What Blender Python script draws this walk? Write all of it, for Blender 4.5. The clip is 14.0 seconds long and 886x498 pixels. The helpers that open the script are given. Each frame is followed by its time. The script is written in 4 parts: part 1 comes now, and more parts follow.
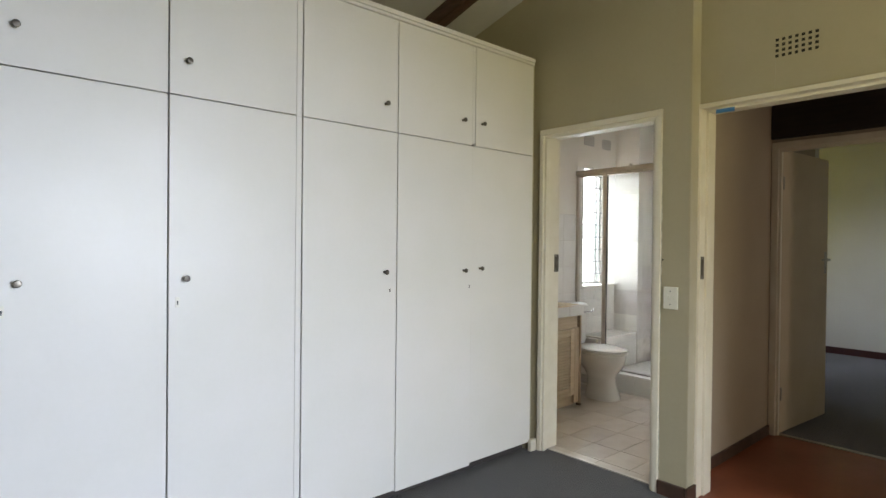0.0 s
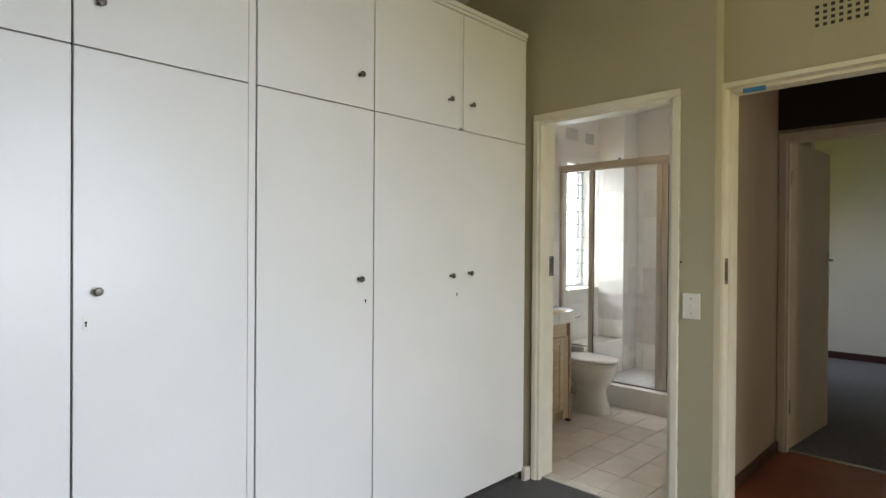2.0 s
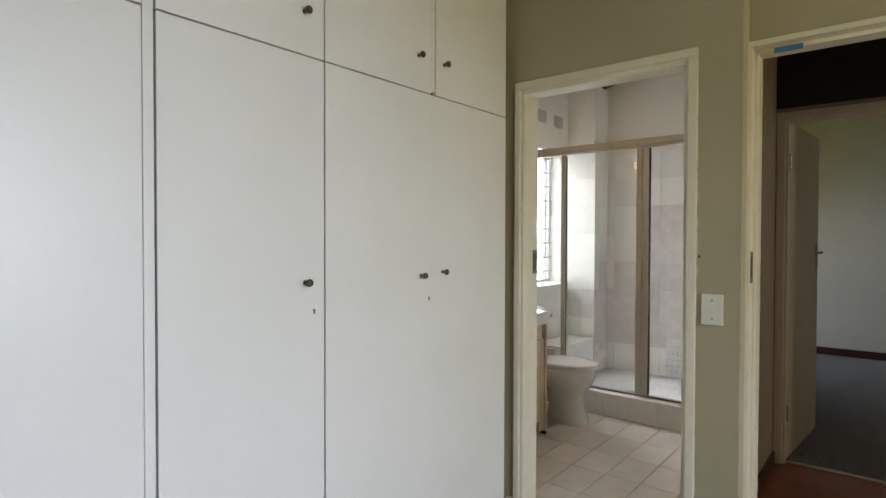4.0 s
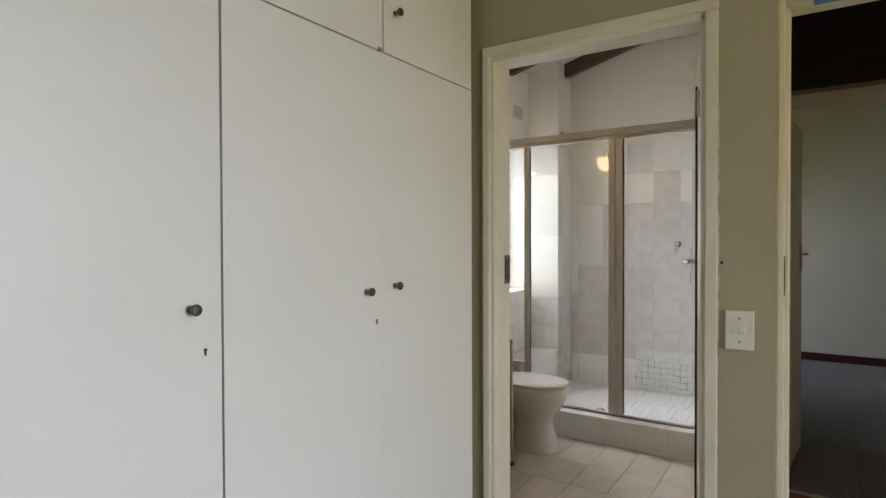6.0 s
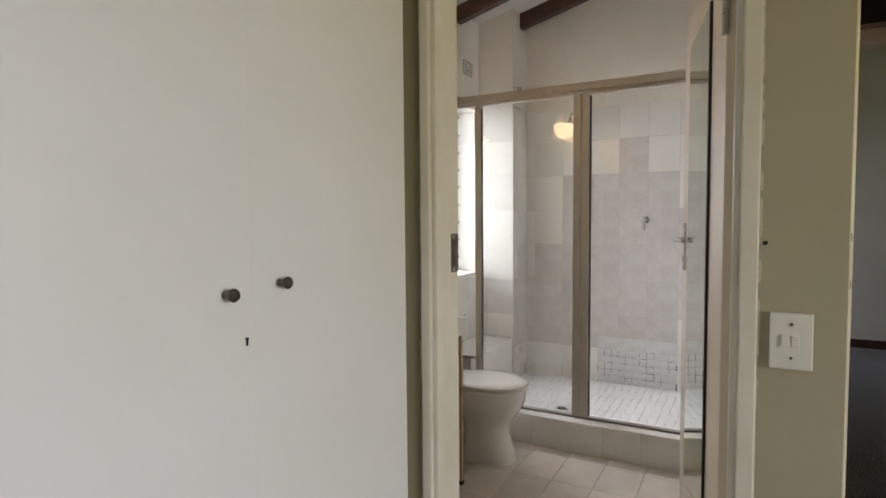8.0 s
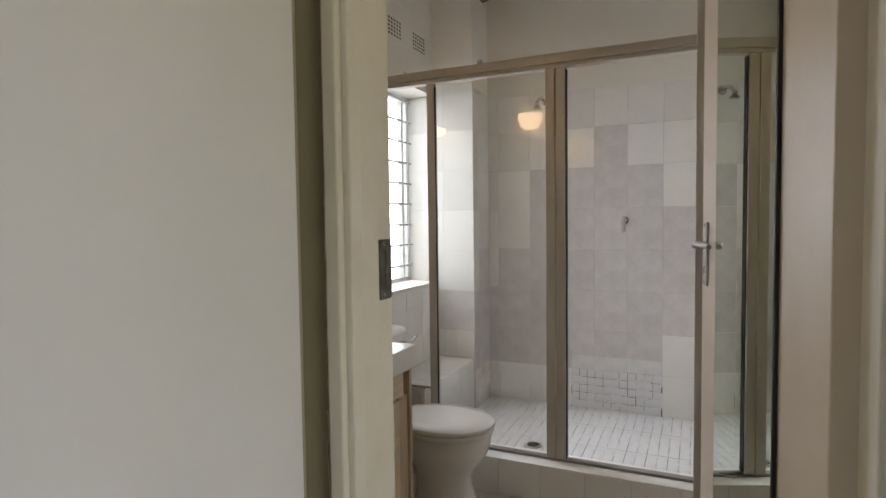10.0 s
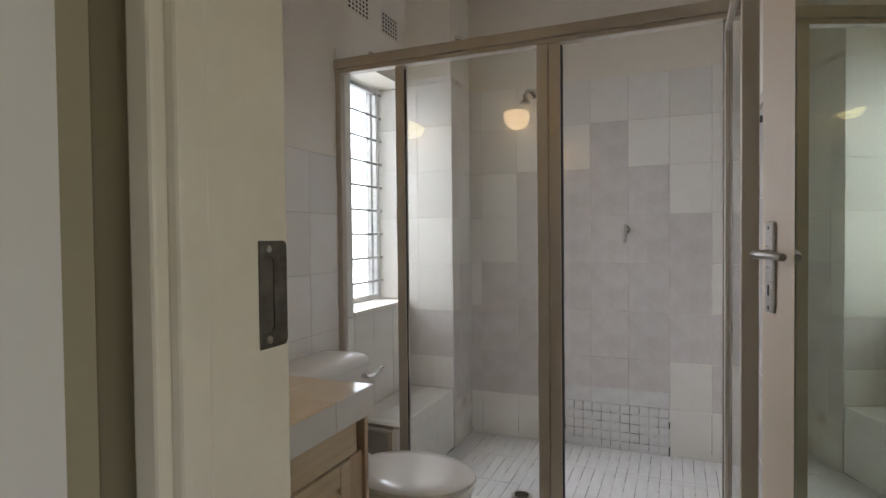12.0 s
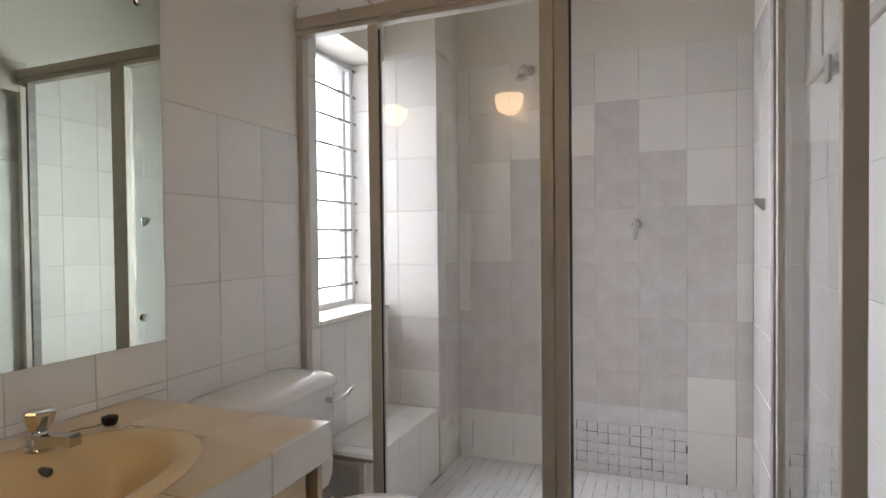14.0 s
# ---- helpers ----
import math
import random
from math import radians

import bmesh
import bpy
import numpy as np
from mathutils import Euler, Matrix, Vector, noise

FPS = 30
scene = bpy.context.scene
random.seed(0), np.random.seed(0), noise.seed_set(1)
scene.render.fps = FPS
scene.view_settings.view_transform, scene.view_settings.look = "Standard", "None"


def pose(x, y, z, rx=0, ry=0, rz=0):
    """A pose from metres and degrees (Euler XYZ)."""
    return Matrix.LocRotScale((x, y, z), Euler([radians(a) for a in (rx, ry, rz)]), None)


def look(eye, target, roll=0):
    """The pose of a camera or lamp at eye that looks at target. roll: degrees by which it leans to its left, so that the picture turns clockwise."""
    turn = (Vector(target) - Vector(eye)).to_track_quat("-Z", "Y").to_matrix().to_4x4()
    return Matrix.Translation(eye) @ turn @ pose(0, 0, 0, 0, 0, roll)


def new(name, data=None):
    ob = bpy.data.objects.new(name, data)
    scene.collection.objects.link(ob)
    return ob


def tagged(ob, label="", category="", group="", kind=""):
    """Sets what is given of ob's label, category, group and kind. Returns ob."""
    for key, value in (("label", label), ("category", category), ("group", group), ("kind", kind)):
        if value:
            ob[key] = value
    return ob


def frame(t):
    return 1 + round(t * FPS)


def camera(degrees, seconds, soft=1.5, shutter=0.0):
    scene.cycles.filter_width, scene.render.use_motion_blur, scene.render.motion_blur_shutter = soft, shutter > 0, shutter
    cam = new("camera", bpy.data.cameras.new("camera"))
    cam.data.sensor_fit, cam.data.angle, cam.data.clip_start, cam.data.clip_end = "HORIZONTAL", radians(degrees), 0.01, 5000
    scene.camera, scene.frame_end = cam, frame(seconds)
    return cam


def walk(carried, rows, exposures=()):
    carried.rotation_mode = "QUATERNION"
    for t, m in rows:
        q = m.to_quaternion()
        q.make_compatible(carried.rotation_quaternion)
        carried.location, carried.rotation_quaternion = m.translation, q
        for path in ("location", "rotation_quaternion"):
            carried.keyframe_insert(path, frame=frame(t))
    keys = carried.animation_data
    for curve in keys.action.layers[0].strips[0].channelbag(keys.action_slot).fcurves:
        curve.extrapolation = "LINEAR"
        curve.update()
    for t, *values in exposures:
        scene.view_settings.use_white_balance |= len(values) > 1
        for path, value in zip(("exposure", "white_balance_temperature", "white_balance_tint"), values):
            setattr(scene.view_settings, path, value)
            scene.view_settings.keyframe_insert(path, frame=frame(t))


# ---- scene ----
import itertools

cam = camera(76.7, 14.0, soft=1.5)
PATH = [
    (0, (-0.029, -0.086, 1.34), (1.298, 1.41, 1.321), 0.6),
    (0.5, (0.016, 0.024, 1.335), (1.368, 1.498, 1.32), 0.6),
    (1, (0.08, 0.144, 1.334), (1.456, 1.595, 1.318), 0.5),
    (1.5, (0.145, 0.255, 1.34), (1.544, 1.685, 1.325), 0.5),
    (2, (0.212, 0.345, 1.336), (1.638, 1.747, 1.323), 0.4),
    (2.5, (0.291, 0.444, 1.329), (1.744, 1.818, 1.318), 0.3),
    (3, (0.373, 0.569, 1.334), (1.858, 1.909, 1.315), 0.2),
    (5.5, (0.834, 1.053, 1.329), (2.473, 2.197, 1.295), 0.0),
    (6, (0.956, 1.146, 1.335), (2.621, 2.255, 1.307), -0.2),
    (6.5, (1.085, 1.224, 1.335), (2.776, 2.291, 1.29), -0.3),
    (7, (1.215, 1.287, 1.327), (2.934, 2.307, 1.248), -0.3),
    (7.5, (1.366, 1.365, 1.33), (3.105, 2.347, 1.224), -0.4),
    (8, (1.505, 1.421, 1.321), (3.26, 2.374, 1.214), -0.4),
    (10.5, (2.19, 1.683, 1.305), (4.02, 2.485, 1.225), -0.7),
    (11, (2.299, 1.708, 1.297), (4.135, 2.499, 1.246), -0.7),
    (11.5, (2.4, 1.746, 1.285), (4.24, 2.529, 1.241), -0.7),
    (12, (2.512, 1.787, 1.28), (4.355, 2.563, 1.234), -0.6),
    (12.5, (2.615, 1.824, 1.275), (4.461, 2.592, 1.231), -0.6),
    (13, (2.709, 1.861, 1.267), (4.56, 2.619, 1.222), -0.5),
    (13.5, (2.809, 1.898, 1.261), (4.665, 2.643, 1.217), -0.5),
    (14, (2.892, 1.926, 1.251), (4.751, 2.661, 1.212), -0.6),
]
EXPOSURE = [(0, 0.09, 6500, 12), (3, -0.02, 6510, 12), (5.5, -0.15, 6540, 13), (8, -0.12, 6620, 16), (10.5, -0.56, 6560, 16), (12, -0.77, 6510, 16), (13, -0.66, 6470, 17), (14, -0.38, 6440, 20)]
walk(cam, [(t, look(eye, target, roll)) for t, eye, target, roll in PATH], EXPOSURE)

# ---- world, sun, the light of the windows and two added lamps ----
SUN_UP, SUN_TURN = radians(52), radians(155)
world = bpy.data.worlds.new("sky")
scene.world = world
world.use_nodes = True
wn = world.node_tree.nodes
sky = wn.new("ShaderNodeTexSky")
sky.sky_type, sky.sun_disc = "NISHITA", False
sky.sun_elevation, sky.sun_rotation = SUN_UP, SUN_TURN
world.node_tree.links.new(sky.outputs[0], wn["Background"].inputs[0])
wn["Background"].inputs[1].default_value = 0.15

sun_data = bpy.data.lights.new("sun", "SUN")
sun_data.energy, sun_data.angle, sun_data.color = 3.0, radians(0.5), (1.0, 0.95, 0.88)
sun_way = Vector((math.sin(SUN_TURN) * math.cos(SUN_UP), math.cos(SUN_TURN) * math.cos(SUN_UP), math.sin(SUN_UP)))
new("sun", sun_data).matrix_world = look(sun_way * 30, (0, 0, 0))


def window_light(name, eye, target, wide, high, watts, colour, spread=180):
    """Daylight from an area lamp at a window's opening, some of them added."""
    lamp = bpy.data.lights.new(name, "AREA")
    lamp.shape, lamp.size, lamp.size_y, lamp.energy, lamp.color, lamp.spread = "RECTANGLE", wide, high, watts, colour, radians(spread)
    new(name, lamp).matrix_world = look(eye, target)


SKYLIGHT, GARDEN = (0.74, 0.845, 1.0), (1.0, 0.89, 0.44)
window_light("skylight_bedroom", (1.15, -1.93, 1.62), (-0.35, 1.3, -1.25), 1.8, 1.05, 107, SKYLIGHT, 125)
window_light("garden_light_bedroom", (1.15, -1.91, 1.40), (2.9, 0.3, 2.6), 1.8, 1.05, 22, GARDEN, 130)
window_light("skylight_bathroom", (5.68, 4.05, 1.90), (5.0, 2.2, 0.80), 2.0, 2.6, 303, (0.86, 0.92, 1.0), 140)
window_light("skylight_far_room", (6.95, 3.22, 1.6), (7.3, 1.2, 0.0), 0.8, 1.1, 4.0, (0.68, 0.75, 1.0), 100)
window_light("garden_light_far_room", (6.95, 3.20, 1.4), (7.8, 1.3, 3.0), 0.8, 1.1, 6.0, (0.90, 0.78, 0.04))

# Added lamp at an unseen south window, to light the far door's face.
window_light("added_light_far_room_south", (5.75, -1.93, 1.55), (4.9, 1.0, 0.7), 0.45, 1.05, 2.0, (1.0, 0.90, 0.66), 130)
# Added lamp at an unseen window, to brighten the passage.
window_light("added_light_passage", (3.75, -1.92, 1.55), (3.75, 0.6, 0.9), 0.48, 1.1, 8, (1.0, 0.82, 0.60))

# ---- materials ----


def mat(name, base, rough=0.5, metal=0.0, second=None, scale=4.0, fine=60.0, bump=0.0, spread=0.0, coat=0.0, stretch=(1, 1, 1), edge=(0.35, 0.7)):
    """A surface: base colour mottled with a second at two scales, roughness that varies, fine relief; spread: how far pieces differ."""
    m = bpy.data.materials.new(name)
    m.use_nodes = True
    n, link = m.node_tree.nodes, m.node_tree.links.new
    b = n["Principled BSDF"]
    b.inputs["Metallic"].default_value = metal
    b.inputs["Coat Weight"].default_value = coat
    b.inputs["Coat Roughness"].default_value = 0.08
    geo = n.new("ShaderNodeTexCoord")
    mp = n.new("ShaderNodeMapping")
    mp.inputs["Scale"].default_value = stretch
    link(geo.outputs["Object"], mp.inputs[0])
    if second is None:
        second = tuple(c * 0.86 for c in base)
    n1, n2 = n.new("ShaderNodeTexNoise"), n.new("ShaderNodeTexNoise")
    for node, s, d in ((n1, scale, 5), (n2, fine, 3)):
        node.inputs["Scale"].default_value, node.inputs["Detail"].default_value = s, d
        link(mp.outputs[0], node.inputs["Vector"])
    add = n.new("ShaderNodeMath")
    add.operation = "MULTIPLY_ADD"
    add.inputs[1].default_value = 0.25
    link(n2.outputs[0], add.inputs[0])
    link(n1.outputs[0], add.inputs[2])
    ramp = n.new("ShaderNodeMapRange")
    ramp.inputs[1].default_value, ramp.inputs[2].default_value = edge[0] + 0.12, edge[1] + 0.12
    link(add.outputs[0], ramp.inputs[0])
    mix = n.new("ShaderNodeMix")
    mix.data_type = "RGBA"
    mix.inputs[6].default_value, mix.inputs[7].default_value = (*base, 1), (*second, 1)
    link(ramp.outputs[0], mix.inputs[0])
    out = mix.outputs[2]
    if spread:
        info = n.new("ShaderNodeObjectInfo")
        vary = n.new("ShaderNodeMapRange")
        vary.inputs[3].default_value, vary.inputs[4].default_value = 1 - spread, 1 + spread
        link(info.outputs["Random"], vary.inputs[0])
        hsv = n.new("ShaderNodeHueSaturation")
        link(vary.outputs[0], hsv.inputs["Value"])
        link(out, hsv.inputs["Color"])
        out = hsv.outputs[0]
    link(out, b.inputs["Base Color"])
    rr = n.new("ShaderNodeMapRange")
    rr.inputs[3].default_value, rr.inputs[4].default_value = rough * 0.85, min(1, rough * 1.2)
    link(n1.outputs[0], rr.inputs[0])
    link(rr.outputs[0], b.inputs["Roughness"])
    if bump:
        bp = n.new("ShaderNodeBump")
        bp.inputs["Strength"].default_value, bp.inputs["Distance"].default_value = bump, 0.004
        link(add.outputs[0], bp.inputs["Height"])
        link(bp.outputs[0], b.inputs["Normal"])
    return m


def carpet(name, base, second, rib):
    """Looped carpet: rows of small loops, with soft wear and shade painted between them."""
    m = mat(name, base, 0.95, second=second, scale=2.5, fine=240, bump=0.8)
    n, link = m.node_tree.nodes, m.node_tree.links.new
    b = n["Principled BSDF"]
    vor = n.new("ShaderNodeTexVoronoi")
    vor.inputs["Scale"].default_value, vor.inputs["Randomness"].default_value = rib, 0.35
    tc = n.new("ShaderNodeTexCoord")
    link(tc.outputs["Object"], vor.inputs["Vector"])
    bp = n.new("ShaderNodeBump")
    bp.inputs["Strength"].default_value, bp.inputs["Distance"].default_value = 1.0, 0.006
    bp.invert = True
    link(vor.outputs["Distance"], bp.inputs["Height"])
    link(bp.outputs[0], b.inputs["Normal"])
    # Darker towards the gaps between loops: shade put into the base colour.
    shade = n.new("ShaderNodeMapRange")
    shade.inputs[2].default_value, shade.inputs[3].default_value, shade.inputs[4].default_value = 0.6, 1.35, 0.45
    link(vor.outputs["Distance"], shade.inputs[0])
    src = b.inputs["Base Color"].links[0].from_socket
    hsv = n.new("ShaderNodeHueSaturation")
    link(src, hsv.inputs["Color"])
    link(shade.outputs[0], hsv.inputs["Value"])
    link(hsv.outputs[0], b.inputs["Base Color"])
    b.inputs["Sheen Weight"].default_value = 0.3
    return m


def clear(name, tint, rough=0.0):
    m = bpy.data.materials.new(name)
    m.use_nodes = True
    b = m.node_tree.nodes["Principled BSDF"]
    b.inputs["Base Color"].default_value = (*tint, 1)
    b.inputs["Roughness"].default_value = rough
    b.inputs["Transmission Weight"].default_value = 1
    b.inputs["IOR"].default_value = 1.5
    return m


OLIVE = mat("olive_grey_wall_paint", (0.43, 0.385, 0.27), 0.6, second=(0.395, 0.352, 0.242), scale=1.6, fine=45, bump=0.12)
OLIVELIGHT = mat("paler_olive_wall_paint", (0.475, 0.44, 0.335), 0.6, second=(0.44, 0.40, 0.29), scale=5, fine=60, bump=0.2)
PATCH = mat("lighter_wall_filler", (0.56, 0.53, 0.43), 0.7, second=(0.42, 0.385, 0.28), scale=9, fine=60, bump=0.3)
HALL = mat("beige_wall_paint", (0.44, 0.37, 0.285), 0.6, second=(0.40, 0.33, 0.25), scale=1.6, fine=45, bump=0.12)
WHITEWALL = mat("white_wall_paint", (0.80, 0.76, 0.675), 0.55, second=(0.755, 0.71, 0.62), scale=1.3, fine=40, bump=0.12)
FARWALL = mat("pale_wall_paint", (0.70, 0.69, 0.66), 0.6, second=(0.65, 0.64, 0.6), scale=1.6, fine=45, bump=0.1)
CEILING = mat("white_ceiling_board", (0.60, 0.585, 0.56), 0.7, second=(0.54, 0.525, 0.50), scale=1.5, fine=30, bump=0.1)
OUTSIDE = mat("outer_plaster", (0.62, 0.6, 0.55), 0.8, bump=0.5)
RECESS = mat("dark_slot_brown", (0.13, 0.115, 0.095), 0.8, second=(0.06, 0.05, 0.042), scale=20)
BEAM = mat("dark_stained_timber", (0.085, 0.038, 0.022), 0.45, second=(0.045, 0.02, 0.012), scale=6, fine=50, bump=0.35, stretch=(8, 1, 8))
DARKWOOD = mat("near_black_timber", (0.022, 0.012, 0.009), 0.5, second=(0.012, 0.007, 0.006), scale=6, bump=0.3, stretch=(8, 1, 8))
SKIRT = mat("brown_skirting_paint", (0.075, 0.04, 0.028), 0.45, second=(0.05, 0.028, 0.02), scale=10, bump=0.2)
MAROON = mat("maroon_skirting_paint", (0.06, 0.02, 0.022), 0.45, second=(0.06, 0.015, 0.016), scale=10, bump=0.2)
TRIM = mat("cream_gloss_paint", (0.79, 0.74, 0.625), 0.32, second=(0.72, 0.665, 0.54), scale=7, fine=70, bump=0.18)
CHIPPED = mat("chipped_paint_edge", (0.62, 0.59, 0.50), 0.6, second=(0.40, 0.37, 0.31), scale=26, fine=90, bump=0.4, edge=(0.5, 0.6))
WARDROBE = mat("white_wardrobe_enamel", (0.80, 0.78, 0.755), 0.38, second=(0.765, 0.75, 0.71), scale=2.2, fine=50, bump=0.06)
WINPAINT = mat("grey_white_window_paint", (0.60, 0.60, 0.58), 0.5, second=(0.48, 0.47, 0.44), scale=22, bump=0.2)
BARPAINT = mat("weathered_grey_bar_paint", (0.44, 0.43, 0.42), 0.6, second=(0.30, 0.29, 0.28), scale=30, bump=0.2)
SHADOW_GAP = mat("dark_gap_shade", (0.05, 0.045, 0.04), 0.9)
PLINTH = mat("dark_plinth", (0.045, 0.038, 0.036), 0.7, bump=0.2)
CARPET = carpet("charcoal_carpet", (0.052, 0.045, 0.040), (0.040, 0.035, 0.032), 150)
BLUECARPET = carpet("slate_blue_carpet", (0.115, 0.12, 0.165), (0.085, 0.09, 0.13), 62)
REDFLOOR = mat("polished_red_floor", (0.28, 0.08, 0.036), 0.38, second=(0.20, 0.055, 0.026), scale=3, fine=30, bump=0.1)
STEEL = mat("brushed_steel", (0.50, 0.48, 0.45), 0.28, 1.0, scale=20, fine=120, bump=0.05, stretch=(1, 1, 9))
OLDSTEEL = mat("tarnished_steel", (0.21, 0.19, 0.165), 0.38, 1.0, second=(0.10, 0.09, 0.08), scale=26, fine=120, bump=0.15)
CHROME = mat("chrome", (0.72, 0.72, 0.72), 0.09, 1.0, second=(0.62, 0.62, 0.62), scale=20)
BRONZE = mat("champagne_aluminium", (0.56, 0.515, 0.445), 0.42, 0.20, second=(0.51, 0.465, 0.395), scale=3, fine=60, bump=0.03, stretch=(3, 3, 0.25))
DARKALU = mat("weathered_grey_aluminium", (0.30, 0.28, 0.255), 0.42, 0.4, second=(0.24, 0.22, 0.20), scale=5, fine=90, stretch=(1, 1, 6))
RUBBER = mat("black_gasket", (0.02, 0.02, 0.02), 0.6)
TILE = mat("cream_white_glazed_tile", (0.81, 0.785, 0.735), 0.14, second=(0.765, 0.74, 0.685), scale=3, fine=25, bump=0.05, spread=0.05)
GREYTILE = mat("lilac_grey_marbled_tile", (0.685, 0.65, 0.625), 0.16, second=(0.595, 0.555, 0.525), scale=9, fine=40, bump=0.04, spread=0.035, edge=(0.32, 0.75))
FLOORTILE = mat("beige_floor_tile", (0.70, 0.635, 0.55), 0.2, second=(0.63, 0.56, 0.475), scale=6, fine=60, bump=0.08, spread=0.05)
for glazed in (TILE, GREYTILE):
    glazed.node_tree.nodes["Principled BSDF"].inputs["Specular IOR Level"].default_value = 0.4
FLOORGROUT = mat("greying_floor_grout", (0.60, 0.58, 0.55), 0.9, second=(0.20, 0.185, 0.17), scale=9, fine=50, bump=0.3, edge=(0.45, 0.56))
MOSAIC = mat("white_mosaic", (0.74, 0.73, 0.71), 0.22, second=(0.66, 0.65, 0.63), scale=14, bump=0.05, spread=0.02)
GROUT = mat("old_grout", (0.70, 0.66, 0.60), 0.9, second=(0.50, 0.45, 0.39), scale=9, fine=60, bump=0.4)
DARKGROUT = mat("stained_grout", (0.68, 0.65, 0.61), 0.9, second=(0.025, 0.02, 0.016), scale=12, fine=50, bump=0.4, edge=(0.49, 0.53))
PORCELAIN = mat("white_porcelain", (0.80, 0.775, 0.72), 0.08, second=(0.77, 0.745, 0.69), scale=3, coat=0.5)
CREAMBOWL = mat("cream_porcelain", (0.86, 0.65, 0.37), 0.24, second=(0.83, 0.62, 0.34), scale=3, coat=0.1)
COUNTER = mat("cream_counter_tile", (0.86, 0.72, 0.52), 0.16, second=(0.80, 0.65, 0.45), scale=5, bump=0.04, spread=0.04)
PALEWOOD = mat("limed_pine", (0.60, 0.46, 0.30), 0.45, second=(0.50, 0.36, 0.22), scale=5, fine=60, bump=0.2, stretch=(9, 9, 1))
LOUVREWOOD = mat("cream_painted_pine", (0.68, 0.55, 0.37), 0.45, second=(0.60, 0.46, 0.29), scale=5, fine=60, bump=0.15, stretch=(1, 9, 9))
PLASTIC = mat("cream_plastic", (0.80, 0.78, 0.70), 0.3, second=(0.77, 0.75, 0.67), scale=5)
BLUETAPE = mat("blue_masking_tape", (0.06, 0.22, 0.48), 0.6, second=(0.05, 0.18, 0.42), scale=20)
# Rubber and dark edges, and the black painted for shade in holes.
BLACK = mat("black_rubber_and_hole_shade", (0.015, 0.013, 0.013), 0.5)
HALLDOOR = mat("beige_door_paint", (0.68, 0.58, 0.43), 0.42, second=(0.63, 0.53, 0.38), scale=3, bump=0.08)
BATHDOOR = mat("pinkish_white_door_paint", (0.72, 0.625, 0.505), 0.38, second=(0.68, 0.585, 0.465), scale=3, bump=0.08)
GRASS = mat("lawn", (0.06, 0.11, 0.03), 0.9, second=(0.09, 0.12, 0.04), scale=3, bump=0.8)
GLASS = clear("shower_glass", (0.95, 0.97, 0.965))
PANE = clear("window_glass", (0.97, 0.99, 0.98), 0.05)
MIRROR = bpy.data.materials.new("mirror_silver")
MIRROR.use_nodes = True
_b = MIRROR.node_tree.nodes["Principled BSDF"]
_b.inputs["Base Color"].default_value, _b.inputs["Metallic"].default_value, _b.inputs["Roughness"].default_value = (0.66, 0.735, 0.64, 1), 1.0, 0.012
OPAL = bpy.data.materials.new("lit_opal_glass")
OPAL.use_nodes = True
_b = OPAL.node_tree.nodes["Principled BSDF"]
_b.inputs["Base Color"].default_value, _b.inputs["Roughness"].default_value = (0.8, 0.72, 0.55, 1), 0.2
_b.inputs["Emission Color"].default_value, _b.inputs["Emission Strength"].default_value = (1.0, 0.68, 0.34, 1), 13.0

# ---- mesh tools ----
ORIGIN = {}


def box(bm, x0, x1, y0, y1, z0, z1, bevel=0.0, m=None):
    r = bmesh.ops.create_cube(bm, size=1)
    vs = r["verts"]
    for v in vs:
        v.co = Vector((x0 + (v.co.x + 0.5) * (x1 - x0), y0 + (v.co.y + 0.5) * (y1 - y0), z0 + (v.co.z + 0.5) * (z1 - z0)))
    if m is not None:
        bmesh.ops.transform(bm, matrix=m, verts=vs)
    if bevel:
        es = list({e for v in vs for e in v.link_edges})
        bmesh.ops.bevel(bm, geom=es, offset=bevel, segments=2, affect="EDGES", profile=0.5)
    return bm


def lathe(bm, profile, at=(0, 0, 0), axis="z", segs=24, squash=(1, 1)):
    """Turns (radius, height) about an axis through at; squash scales the two radii."""
    turn = {"z": Matrix.Identity(3), "y": Matrix.Rotation(radians(90), 3, "X"), "-y": Matrix.Rotation(radians(90), 3, "X"), "x": Matrix.Rotation(radians(90), 3, "Y")}[axis]
    rings = []
    for r, h in profile:
        rings.append([bm.verts.new(turn @ Vector((r * squash[0] * math.cos(a), r * squash[1] * math.sin(a), h)) + Vector(at)) for a in [2 * math.pi * i / segs for i in range(segs)]])
    for a, b in zip(rings, rings[1:]):
        for i in range(segs):
            bm.faces.new((a[i], a[(i + 1) % segs], b[(i + 1) % segs], b[i]))
    bm.faces.new(list(reversed(rings[0])))
    bm.faces.new(rings[-1])
    return bm


def loft(bm, rings, close=True):
    made = [[bm.verts.new(p) for p in ring] for ring in rings]
    n = len(made[0])
    for a, b in zip(made, made[1:]):
        for i in range(n):
            bm.faces.new((a[i], a[(i + 1) % n], b[(i + 1) % n], b[i]))
    if close:
        bm.faces.new(list(reversed(made[0])))
        bm.faces.new(made[-1])
    return bm


def oval(cx, front, back, rx, z, n=40, power=2.0):
    """A ring: an oval from y = front to y = back, of half width rx."""
    cy, ry = (front + back) / 2, (back - front) / 2
    pts = []
    for i in range(n):
        a = 2 * math.pi * i / n
        c, s = math.cos(a), math.sin(a)
        pts.append((cx + rx * math.copysign(abs(c) ** (2 / power), c), cy + ry * math.copysign(abs(s) ** (2 / power), s), z))
    return pts


